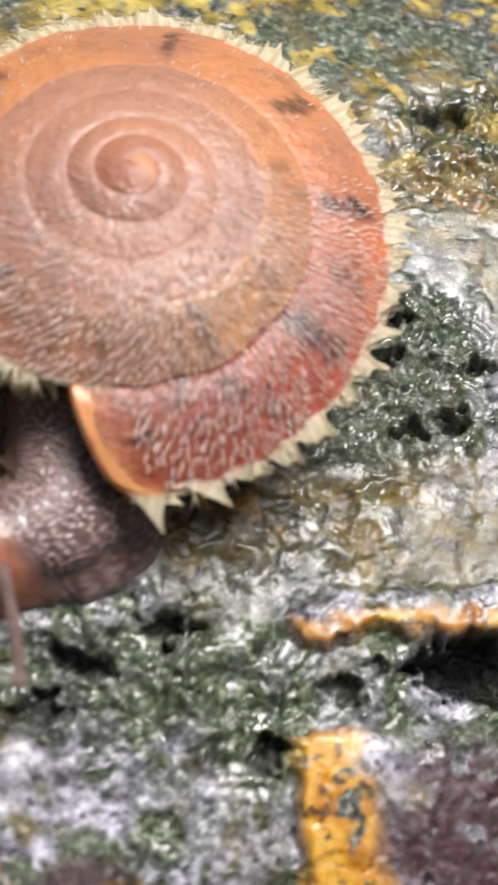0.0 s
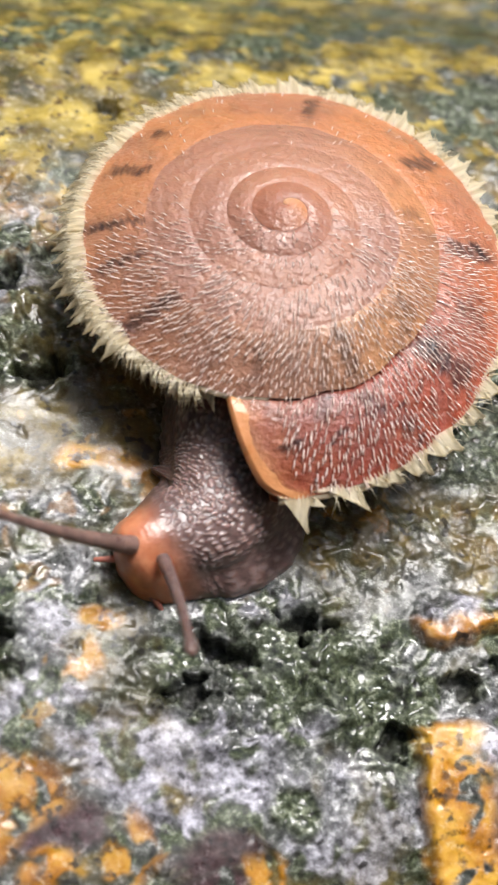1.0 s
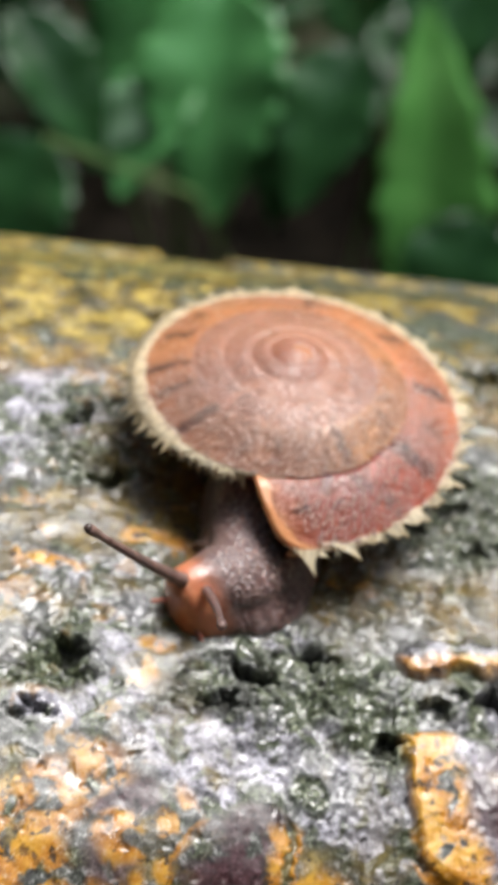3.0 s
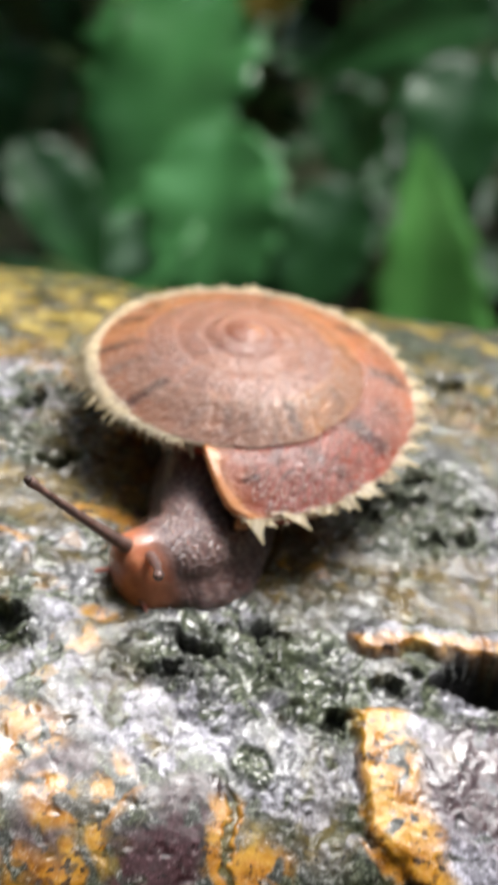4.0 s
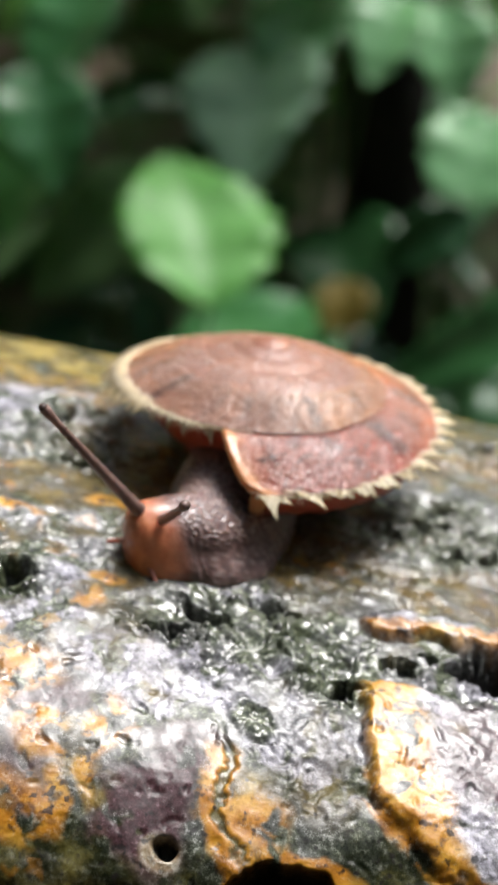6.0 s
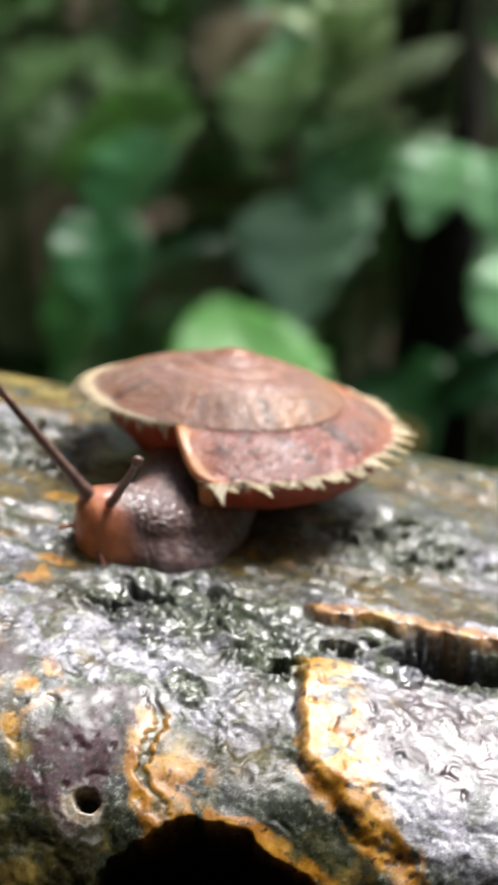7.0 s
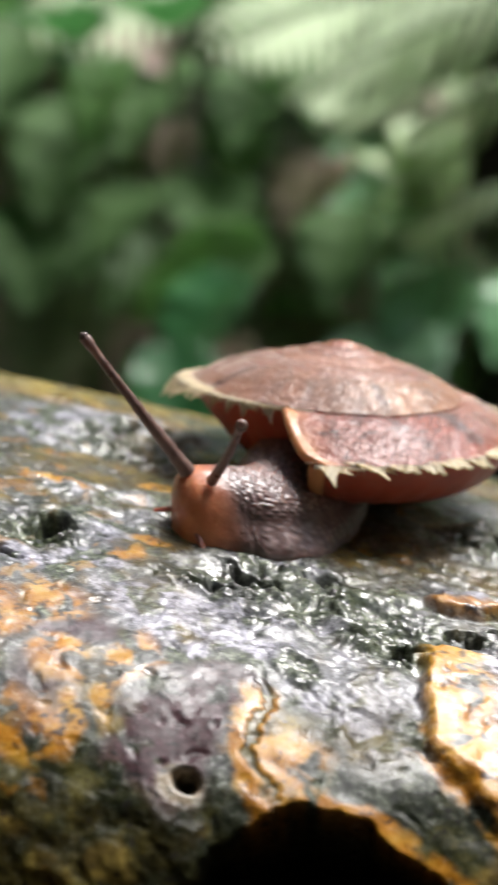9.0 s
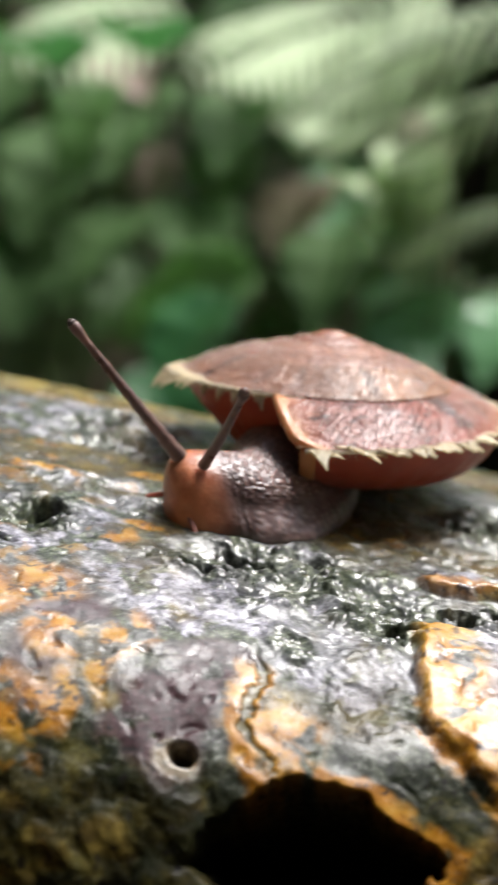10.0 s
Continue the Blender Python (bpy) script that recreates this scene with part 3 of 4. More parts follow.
def smooth_table(t, xs, ys):
    """A smooth curve through the table."""
    xs, ys = np.array(xs), np.array(ys)
    m = np.gradient(ys, xs)
    k = np.clip(np.searchsorted(xs, t) - 1, 0, len(xs) - 2)
    w = xs[k + 1] - xs[k]
    u = (t - xs[k]) / w
    return ((1 + 2 * u) * (1 - u) ** 2 * ys[k] + u * (1 - u) ** 2 * w * m[k] + u * u * (3 - 2 * u) * ys[k + 1] + u * u * (u - 1) * w * m[k + 1])


def ring(t, r, h):
    """A point at t turns back from the lip, r from the axis and h over the apex, in mm."""
    f = np.radians(LIP_AT) + 2 * np.pi * t
    t, r, h = np.asarray(t, float), np.asarray(r, float), np.asarray(h, float)
    return APEX + (r * np.cos(f))[..., None] * EAST + (r * np.sin(f))[..., None] * NORTH + h[..., None] * AXIS


def keel(t):
    wave = (0.11 + 0.13 * np.exp(-(((np.asarray(t, float) - 1.12) / 0.14) ** 2))) * layers(np.asarray(t, float) * 26, 0 * np.asarray(t, float), 1.3, 2, 77) * step(np.asarray(t, float), 0.0, 0.1) * (1 - step(np.asarray(t, float), 2.0, 3.0))
    return smooth_table(t, TURNS, REACH) + wave, smooth_table(t, TURNS, RISE)


def whorl_top(t, s):
    """The upper side at t turns; s from the suture (0) to the keel (1): radius and height."""
    r1, h1 = keel(np.maximum(t, 0))
    r0, h0 = keel(np.minimum(t + 1, 5.8))
    r = r0 + (r1 - r0) * s
    h = h0 + (h1 - h0) * s
    swell = 0.13 + 0.28 * (1 - step(t, 0.0, 0.5)) - 0.035 * step(t, 1.0, 1.6) + 0.05 * step(t, 3.0, 3.8)
    ledge = 0.018 + 0.14 * (1 - step(t, 0.08, 0.3)) + 0.03 * step(t, 3.0, 3.8)
    h = h + np.minimum(1, (r1 - r0) / 1.6) * (swell * np.sin(np.pi * s**0.8) - ledge * np.exp(-s * 11))
    return r, h


def slant(t, s):
    """The lip leans back towards its lower end."""
    return t + (0.012 * np.clip((s - 0.82) / 0.18, 0, 1) ** 2 - 0.042 * (1 - s) - 0.003 * np.sin(np.pi * s)) * (1 - step(t, 0.0, 0.16))


BARS = [(0.034, 0.0, 0.34, 0.007, 0.0, 0.6), (0.074, 0.05, 0.5, 0.007, 0.012, 0.8), (0.092, 0.55, 0.75, 0.009, 0.0, 0.6), (0.146, 0.0, 0.8, 0.011, 0.016, 0.95), (0.197, 0.3, 0.75, 0.009, -0.01, 0.6),
        (0.258, 0.1, 0.8, 0.0095, 0.006, 0.95), (0.36, 0.22, 0.78, 0.010, -0.012, 0.95), (0.473, 0.3, 0.85, 0.006, 0.0, 0.9), (0.62, 0.45, 0.68, 0.008, 0.0, 0.7), (0.675, 0.15, 0.8, 0.008, 0.012, 0.9),
        (0.745, 0.0, 0.95, 0.0055, -0.006, 0.85), (0.79, 0.05, 0.8, 0.0055, -0.008, 0.8), (0.857, 0.0, 1.0, 0.008, -0.016, 0.85), (0.975, 0.2, 0.8, 0.006, 0.0, 0.5),
        (1.067, 0.1, 0.9, 0.008, 0.01, 0.7), (1.155, 0.2, 0.75, 0.008, 0.0, 0.6), (1.29, 0.2, 0.75, 0.010, 0.01, 0.6)]


def build_shell(snail):
    t = np.r_[np.linspace(0, 1.2, 420), np.linspace(1.2, 5.8, 700)[1:]]
    s = np.linspace(0, 1, 40)
    tt, ss = np.meshgrid(t, s, indexing="ij")
    grown = tt / np.where(tt < 0.1, 1.25 - 0.75 * ss + (0.75 * ss - 0.25) * step(tt, 0.03, 0.1), 1)
    tt = slant(tt, ss)
    r, h = whorl_top(tt, ss)
    f = tt * 2 * np.pi
    # growth wrinkles and low hairy grain
    h = h + 0.014 * np.sin(f * 46 + 3 * layers(tt * 30, ss * 8, 4, 2, 5)) * np.minimum(1, r / 5) * np.sin(np.pi * ss)
    h = h + 0.028 * layers(f * 9, ss * 2.2 + 3 * tt, 0.42, 3, 9) * np.minimum(1, r / 4)
    g = ring(tt, r, h)
    arc = f * np.maximum(r, 1)
    # dark bars across the outer whorls: turn, from, to across the whorl, half width in turns
    wob = tt + 0.005 * layers(arc, ss * 6, 1.3, 3, 3) + 0.002 * layers(arc * 3, ss * 18, 1.3, 2, 13)
    rag = ss + 0.09 * layers(arc * 1.5, ss * 4, 1.1, 3, 43)
    spot = 0 * tt
    for at, lo, hi, wide, lean, deep in BARS:
        bar = (1 - step(np.abs(wob - at - lean * (ss - 0.5)), wide * 0.55, wide * 1.25)) * step(rag, lo - 0.06, lo + 0.06) * (1 - step(rag, hi - 0.08, hi + 0.08))
        spot = np.maximum(spot, bar * deep * (0.75 + 0.35 * layers(arc, ss * 5, 0.7, 2, 61)))
    freck = step(layers(arc, ss * 4, 0.8, 3, 66), 0.5, 0.75) * (1 - step(tt, 0.08, 0.2)) * step(grown, 0.016, 0.024)
    spot = np.maximum(spot, 0.75 * freck)
    streak = step(layers(tt * 40, ss * 2, 1.0, 3, 22), 0.25, 0.7) * 0.22 * (1 - step(tt, 1.2, 2.3))
    whorl = np.stack([np.clip(grown, 0, 6) / 5.8, ss, np.clip(spot + streak, 0, 1)], -1)
    shell = sheet("shell", g * MM, SHELL, snail, "flat brown and orange spiral shell with bristly skin", colours={"whorl": whorl}, flip=True)
    # the swollen underside of the last turn
    t = np.linspace(-0.0, 1.0, 240)
    u = np.linspace(0, 1, 40)
    tt, uu = np.meshgrid(t, u, indexing="ij")
    r1, h1 = keel(tt)
    inner = 3.0
    ang = uu * np.pi * 0.5
    full = 1 - step(tt, 0.35, 0.8)
    r = r1 + (inner - r1) * (uu * (1 - 0.75 * full) + 0.75 * full * uu**2.6)
    deep = -10.2 + 0.6 * tt
    h = h1 + (deep - h1) * np.sin(ang) ** 1.0 - 0.05
    h = h + 0.06 * np.sin(tt * 2 * np.pi * 40) * np.sin(ang * 2)
    sheet("shell_base", ring(tt, r, h) * MM, BASE, shell, "swollen dark red underside")
    # the pale lip: a band along the edge of the opening, rolled over at its rim
    v = np.linspace(0, 1.0, 50)
    q = np.linspace(0, 1, 22)
    vv, qq = np.meshgrid(v, q, indexing="ij")
    width = 0.008 + 0.002 * np.sin(vv * 9) + 0.002 * layers(vv * 30, 0 * vv, 5, 3, 4)
    roll = np.clip((0.3 - qq) / 0.3, 0, 1)
    over = step(qq, 0.3, 1.0)
    t0 = slant(0 * vv, vv)
    tt = t0 + width * over - 0.004 * np.sin(roll * np.pi) * 0.8
    r, h = whorl_top(t0 + width * over, vv)
    h = h + 0.07 * (1 - over) * (1 - roll) + 0.03 - 0.5 * roll
    edge = step(vv, 0.94, 1.0)
    sheet("shell_lip", ring(tt, r + 0.05 * edge, h - 0.1 * edge) * MM, LIP, shell, "pale orange band at the opening", flip=True)
    # its lower part, under the keel
    u = np.linspace(0, 1, 40)
    q = np.linspace(0, 2 * np.pi, 14, endpoint=False)
    uu, qq = np.meshgrid(u, q, indexing="ij")
    r1, h1 = keel(np.array(0.0))
    rr = r1 + (3.0 - r1) * (uu * 0.25 + 0.75 * uu**2.6)
    hh = h1 + (-10.2 - h1) * np.sin(uu * np.pi / 2) - 0.05
    sheet("shell_lip", ring(0.004 + 0.006 * np.cos(qq), rr, hh + 0.2 * np.sin(qq)) * MM, LIP, shell, "pale orange rim under the opening", wrap=True)
    return shell


def blade(seed, kind):
    """One fan-shaped scale of the keel, a millimetre long: along +x, curling towards -z, its ragged tip leaning to +y."""
    rnd = random.Random(seed)
    lean, hook, sharp = {"tooth": (rnd.uniform(0.6, 0.9), rnd.uniform(0.15, 0.35), 0.7), "fan": (rnd.uniform(0.05, 0.35), rnd.uniform(0.1, 0.35), 0.35),
                         "flap": (rnd.uniform(-0.1, 0.2), rnd.uniform(0.75, 1.0), 0.2)}[kind]
    peak, split, first = (rnd.uniform(0.1, 0.4), rnd.choice([1.0, 1.0, 1.9]), 0.0) if kind == "tooth" else (rnd.uniform(0.15, 0.5), rnd.choice([2.2, 2.8, 3.4]), 0.3)
    tall = [rnd.uniform(0.75, 1.05) for _ in range(8)]
    rows, cols = 8, 25
    top = np.zeros((rows + 1, cols, 3))
    for j in range(cols):
        v = 2 * j / (cols - 1) - 1
        # the edge is split into a few pointed locks of fused hairs
        k = min((v + 1) / 2 * split + first, 7.5)
        lock = 1 - abs(2 * (k % 1) - 1)
        reach = max(0.25, 1 - (0.25 + 0.75 * sharp) * abs(v - peak) ** (1.0 + 0.8 * (1 - sharp))) * (0.62 + 0.38 * lock) * tall[int(k)] * rnd.uniform(0.94, 1.06)
        for i in range(rows + 1):
            u = i / rows
            x = u * reach
            gather = (0.5 - (k % 1)) / split * 0.75 * u * u
            ridge = 0.075 * (j % 2) * (1 - 0.3 * u) + 0.1 * lock * u
            top[i, j] = (x, v * 0.5 * (1 - 0.3 * sharp * u * u) + gather * 0.5 + lean * 0.6 * u * u * reach, -hook * x * x + ridge + 0.08 * (1 - v * v))
    low = top.copy()
    low[..., 2] -= 0.07 * (1 - 0.75 * np.linspace(0, 1, rows + 1))[:, None] + 0.012
    g = np.concatenate([top, low[:, ::-1]], 1).reshape(-1, 3) * MM
    n = 2 * cols
    faces = [(i * n + j, i * n + (j + 1) % n, (i + 1) * n + (j + 1) % n, (i + 1) * n + j) for i in range(rows) for j in range(n)]
    faces += [(rows * n + j, rows * n + j + 1, rows * n + n - 2 - j, rows * n + n - 1 - j) for j in range(cols - 1)]
    return [tuple(p) for p in g], faces


def build_fringe(shell):
    shapes = {"tooth": [], "fan": [], "flap": []}
    for kind, many in shapes.items():
        for k in range(5):
            me = bpy.data.meshes.new("keel_scale")
            verts, faces = blade(k + 7 * len(kind), kind)
            me.from_pydata(verts, [], faces)
            me.materials.append(FRINGE)
            me.polygons.foreach_set("use_smooth", [True] * len(me.polygons))
            many.append(me)
    rnd = random.Random(5)
    basis = Matrix((EAST, NORTH, AXIS)).transposed().to_4x4()
    t = 0.01
    while t < 0.985:
        r, h = keel(np.array(t))
        # long backward teeth before the lip, broad fans behind, a curled flap, then small teeth under the edge
        if t < 0.24:
            kind, size, wide, down, thick, pitch = "tooth", rnd.uniform(1.7, 2.5), rnd.uniform(2.1, 3.0), rnd.uniform(12, 32), 1.6, 0.8
        elif t < 0.6:
            kind, size, wide, down, thick, pitch = "fan", rnd.uniform(1.7, 2.6), rnd.uniform(2.0, 3.0), rnd.uniform(0, 20), 1.6, 0.82
        elif t < 0.86:
            kind, size, wide, down, thick, pitch = "flap", rnd.uniform(2.0, 2.6), rnd.uniform(2.0, 2.8), rnd.uniform(-4, 8), 1.9, 0.55
        else:
            kind, size, wide, down, thick, pitch = "tooth", rnd.uniform(1.4, 2.1), rnd.uniform(1.3, 1.8), rnd.uniform(48, 66), 1.8, 0.95
        ob = new("keel_scale", rnd.choice(shapes[kind]))
        ob.parent = shell
        at = ring(np.array(t), float(r) - 0.35, float(h) - 0.03)
        f = radians(LIP_AT) + 2 * math.pi * t
        turn = basis @ Matrix.Rotation(f + radians(rnd.uniform(-8, 8)), 4, "Z") @ Matrix.Rotation(radians(down), 4, "Y") @ Matrix.Rotation(radians(rnd.uniform(-10, 10)), 4, "X")
        ob.matrix_local = Matrix.Translation(at * MM) @ turn @ Matrix.Diagonal((size, wide, thick, 1))
        t += pitch * wide * rnd.uniform(0.9, 1.15) / (2 * math.pi * float(r))
    # the pale rim from which the scales grow
    t, q = np.linspace(0.002, 0.99, 700), np.linspace(0, 2 * np.pi, 10, endpoint=False)
    tt, qq = np.meshgrid(t, q, indexing="ij")
    r, h = keel(tt)
    out = 0.3 + 0.12 * layers(tt * 80, 0 * tt, 2.1, 3, 8)
    sheet("keel_rim", ring(tt, r - 0.12 + out * np.cos(qq), h - 0.1 + 0.13 * np.sin(qq) - 0.12 * np.cos(qq)) * MM, FRINGE, shell, "pale ragged rim along the keel", wrap=True)


def build_hairs(shell):
    """Fine bristles that lie outwards on the skin, and the comb of hairs along the keel."""
    rnd = np.random.default_rng(8)

    def tufts(name, t, s, along, reach, lift, w, label, on_keel=False):
        r, h = keel(t) if on_keel else whorl_top(t, s)
        root = ring(t, r - 0.05, h - 0.02)
        mid = ring(t + along * 0.5, r + reach * 0.55, h + lift[0])
        tip = ring(t + along, r + reach, h + lift[1])
        d = tip - root
        side = np.cross(d, AXIS)
        side *= (w / np.linalg.norm(side, axis=1))[:, None]
        up = np.cross(side, d)
        up *= (w * 0.7 / np.linalg.norm(up, axis=1))[:, None]
        v = np.stack([root + side, root + up, root - side, mid + side * 0.8, mid + up * 0.8, mid - side * 0.8, tip], 1).reshape(-1, 3) * MM
        k = (np.arange(len(t)) * 7)[:, None]
        quads = np.concatenate([k + np.array([[0, 1, 4, 3]]), k + np.array([[1, 2, 5, 4]]), k + np.array([[2, 0, 3, 5]])])
        tris = np.concatenate([k + np.array([[3, 4, 6]]), k + np.array([[4, 5, 6]]), k + np.array([[5, 3, 6]])])
        ob = joined(name, v.tolist(), quads.tolist() + tris.tolist(), COMB if on_keel else HAIR, shell, label)
        return tagged(ob, kind="stuff")

    # rows of bristles along the growth lines, every second row set off by half a step
    rows_t, rows_s, at, odd = [], [], 0.012, 0
    while at < 4.2:
        r1, r0 = float(keel(np.array(at))[0]), float(keel(np.array(min(at + 1, 5.8)))[0])
        k = np.arange(0.1 + 0.2 * odd, max(r1 - r0, 0.3), 0.42) / max(r1 - r0, 0.3)
        rows_s.append(k)
        rows_t.append(np.full(len(k), at))
        at += 0.27 / (2 * math.pi * max(r1, 1.5))
        odd = 1 - odd
    t, s = np.concatenate(rows_t), np.concatenate(rows_s)
    n = len(t)
    t = t + (0.05 * rnd.normal(0, 1, n) + 0.1 * layers(t * 60, s * 4, 3, 2, 7)) / (2 * np.pi * np.maximum(keel(t)[0], 1.5))
    s = np.clip(s + rnd.normal(0, 0.02, n), 0.03, 1.0)
    bald = 1 - step(np.sin(np.radians(LIP_AT) + 2 * np.pi * t), -0.4, 0.35)
    worn = step(layers(t * 40, s * 5, 2.2, 2, 29), -0.55, 0.1)
    keep = (rnd.random(n) < (0.03 + 0.97 * bald) * (1 - 0.5 * step(t, 1.5, 2.4)) * (0.55 + 0.45 * worn)) & (t > 0.02 + 0.015 * (1 - s))
    t, s = t[keep], s[keep]
    t = slant(t, s)
    n = len(t)
    r = np.maximum(keel(t)[0], 1.5)
    reach = rnd.uniform(0.45, 0.8, n) * (1 - 0.55 * step(t, 1.8, 3.6)) * (0.5 + 0.5 * bald[keep])
    slant_by = -(0.35 + 0.35 * layers(t * 30, s * 3, 4, 2, 19)) * reach / (2 * np.pi * r)
    tufts("bristles", t, s, slant_by, reach, (0.13 - 0.08 * reach, 0.05 - 0.2 * reach), rnd.uniform(0.025, 0.042, n), "fine pale bristles lying on the shell")
    n = 1000
    t = np.where(rnd.random(n) < 0.92, rnd.uniform(0.36, 0.93, n), rnd.uniform(0.02, 0.42, n))
    reach = rnd.uniform(0.7, 1.4, n) + 0.4 * grain(t * 75, 0 * t, 1.6, 3)
    tufts("bristle_comb", t, 0 * t, rnd.normal(0.006, 0.006, n), reach, (0.02 * reach, -rnd.uniform(0.1, 0.5, n) * reach), rnd.uniform(0.02, 0.045, n), "comb of pale hairs along the keel", True)


# ---- the animal ----
SPINE = [(-9.35, -10.9, 0.04, 1.1), (-9.0, -10.75, 1.5, 3.0), (-8.25, -10.4, 2.2, 4.0), (-7.1, -9.9, 2.5, 4.25), (-5.7, -9.1, 2.75, 4.2), (-4.4, -8.4, 3.3, 4.1),
         (-3.2, -6.8, 3.9, 4.0), (-2.6, -5.0, 4.2, 4.1), (-2.4, -3.0, 4.3, 4.6), (-2.0, 0.0, 4.4, 6.0), (-1.5, 4.0, 4.2, 5.0), (-0.5, 9.0, 3.2, 3.2), (0.5, 14.0, 1.6, 1.5), (0.8, 15.5, 0.3, 0.5)]


def build_body(snail):
    k = np.r_[np.linspace(0, 8, 380), np.linspace(8, len(SPINE) - 1, 60)[1:]]
    tab = np.array(SPINE)
    cx, cy, wide, tall = (smooth_table(k, np.arange(len(SPINE)), tab[:, n]) for n in range(4))
    even = step(k, 1.6, 2.8)
    cx, cy, wide, tall = (v + even * (np.convolve(np.pad(v, 24, "edge"), np.ones(49) / 49, "valid") - v) for v in (cx, cy, wide, tall))
    dx, dy = np.gradient(cx), np.gradient(cy)
    n = np.hypot(dx, dy)
    px, py = dy / n, -dx / n
    along = np.r_[0, np.cumsum(np.hypot(np.diff(cx), np.diff(cy)))]
    q = np.linspace(0, 2 * np.pi, 260, endpoint=False)
    c, s = np.cos(q), np.sin(q)
    # a loaf section: domed back, a pinched waist and a spreading sole
    side = np.sign(c) * np.abs(c) ** 1.0
    up = np.where(s > 0, np.abs(s) ** 0.8, -0.12 * np.abs(s))
    skirt = 0.3 * np.exp(-((s - 0.02) / 0.2) ** 2)
    spread = (step(k, 1.6, 5.0) * (1 - step(k, 5.3, 6.6)))[:, None]
    w, u = wide[:, None] * side * (1 + skirt * (0.2 + 0.8 * spread)), tall[:, None] * up
    ground = np.array([[log_height(a, b) for a, b in zip(cx, cy)]]).T
    girth = q[None, :] * 3.2
    a2 = along[:, None] + 0 * girth
    d, _ = cells(0.62 * a2 + 0.12 * layers(a2, girth, 1, 2, 4), 1.25 * girth + 0.12 * layers(a2, girth, 0.6, 2, 14), 0.29, 3)
    neck = step(k, 3.2, 4.4)[:, None]
    grains = (1 - step(d, 0.12, 0.46)) * np.clip(s, 0, 1) ** 0.25
    valley = np.exp(-((s - 0.42) / 0.13) ** 2)
    grains = grains * (1 - 0.75 * valley)
    bump = 0.12 * grains * (0.1 + 0.9 * neck) + 0.1 * layers(a2, girth, 2.5, 2, 6) - 0.12 * valley * neck
    fold = 0.05 * neck * np.sin(along * 7)[:, None] * np.exp(-((s - 0.1) / 0.12) ** 2)
    x = cx[:, None] + (w + (bump + fold) * c) * px[:, None]
    y = cy[:, None] + (w + (bump + fold) * c) * py[:, None]
    z = ground + u + bump * np.clip(s, 0, 1) - 0.1 - SLOPE * (x - cx[:, None]) * 0.9
    head = (1 - step(k, 2.4, 3.9))[:, None] * np.clip(1.2 - 0.55 * np.clip(s, 0, 1), 0, 1)
    sole = np.exp(-((s + 0.02) / 0.09) ** 2) * neck
    skin = np.stack([head + 0 * s, grains * neck, 0.6 * sole + 0 * head], -1)
    return sheet("body", np.stack([x, y, z], -1) * MM, SKIN, snail, "dark grainy grey-brown body with an orange head", wrap=True, colours={"skin": skin}, flip=True)


def feeler(name, length, root, tip, bend, snail, material, label, eye=EYE):
    """A tapered stalk along +z from its root, with a knob at the end."""
    rows = 26
    q = np.linspace(0, 2 * np.pi, 14, endpoint=False)
    g = np.zeros((rows, 14, 3))
    for i in range(rows):
        u = i / (rows - 1)
        r = root + (tip - root) * u**0.7
        z = length * u
        if eye and u > 0.86:
            r = tip * (1.0 + 0.75 * math.sin((u - 0.86) / 0.14 * math.pi * 0.9))
        if i == rows - 1:
            r = 0.02
        r *= 1 + 0.05 * math.sin(i * 2.7)
        g[i] = np.stack([r * np.cos(q) + bend * math.sin(u * math.pi), r * np.sin(q), 0 * q + z], -1)
    ob = sheet(name, g * MM, material, snail, label, wrap=True)
    if eye:
        bm = bmesh.new()
        bmesh.ops.create_icosphere(bm, subdivisions=2, radius=tip * 1.5 * MM)
        bmesh.ops.translate(bm, verts=bm.verts, vec=(0, 0, length * 0.97 * MM))
        part("eye", bm, eye, ob, "dark eye")
    return ob


def aimed(root, tip, spin=0.0):
    d = Vector(tip) - Vector(root)
    return Matrix.Translation(Vector(root) * MM) @ d.to_track_quat("Z", "Y").to_matrix().to_4x4() @ Matrix.Rotation(radians(spin), 4, "Z")


def build_snail():
    snail = tagged(new("snail"), "land snail with a fringed brown shell crawling on a log", "snail")
    shell = build_shell(snail)
    build_fringe(shell)
    build_hairs(shell)
    build_body(snail)
    left = feeler("eye_stalk", 11.2, 0.52, 0.2, 0.25, snail, FEELER, "long grey-brown eye stalk, raised")
    right = feeler("eye_stalk", 9.0, 0.38, 0.2, 0.15, snail, WARM, "warm brown eye stalk, raised", FEELER)
    low = feeler("feeler", 1.7, 0.26, 0.12, 0.0, snail, PINK, "short pink feeler", None)
    low.matrix_local = aimed((-8.9, -10.4, 3.0), (-10.8, -10.3, 2.7))
    low = feeler("feeler", 1.7, 0.26, 0.12, 0.0, snail, PINK, "short pink feeler", None)
    low.matrix_local = aimed((-7.6, -12.1, 2.2), (-7.0, -13.0, 1.2))
    return snail, left, right


SNAIL, STALK_LEFT, STALK_RIGHT = build_snail()


# ---- ground and plants beyond the log ----
def ground_height(x, y):
    """Metres: level under the log, then a bank that falls away; unseen rises behind the lens and aside are added to
    block sky.
    """
    d = np.maximum(y - 0.06, 0)
    return -0.066 - SLOPE * np.clip(x, -0.6, 0.6) * (1 - step(d, 0.0, 0.6)) - 0.72 * step(d, -0.03, 0.3) + 1.25 * step(d, 0.75, 2.4) + 3.4 * step(-y, 0.45, 2.2) + 1.2 * step(np.abs(x), 0.9, 2.4)


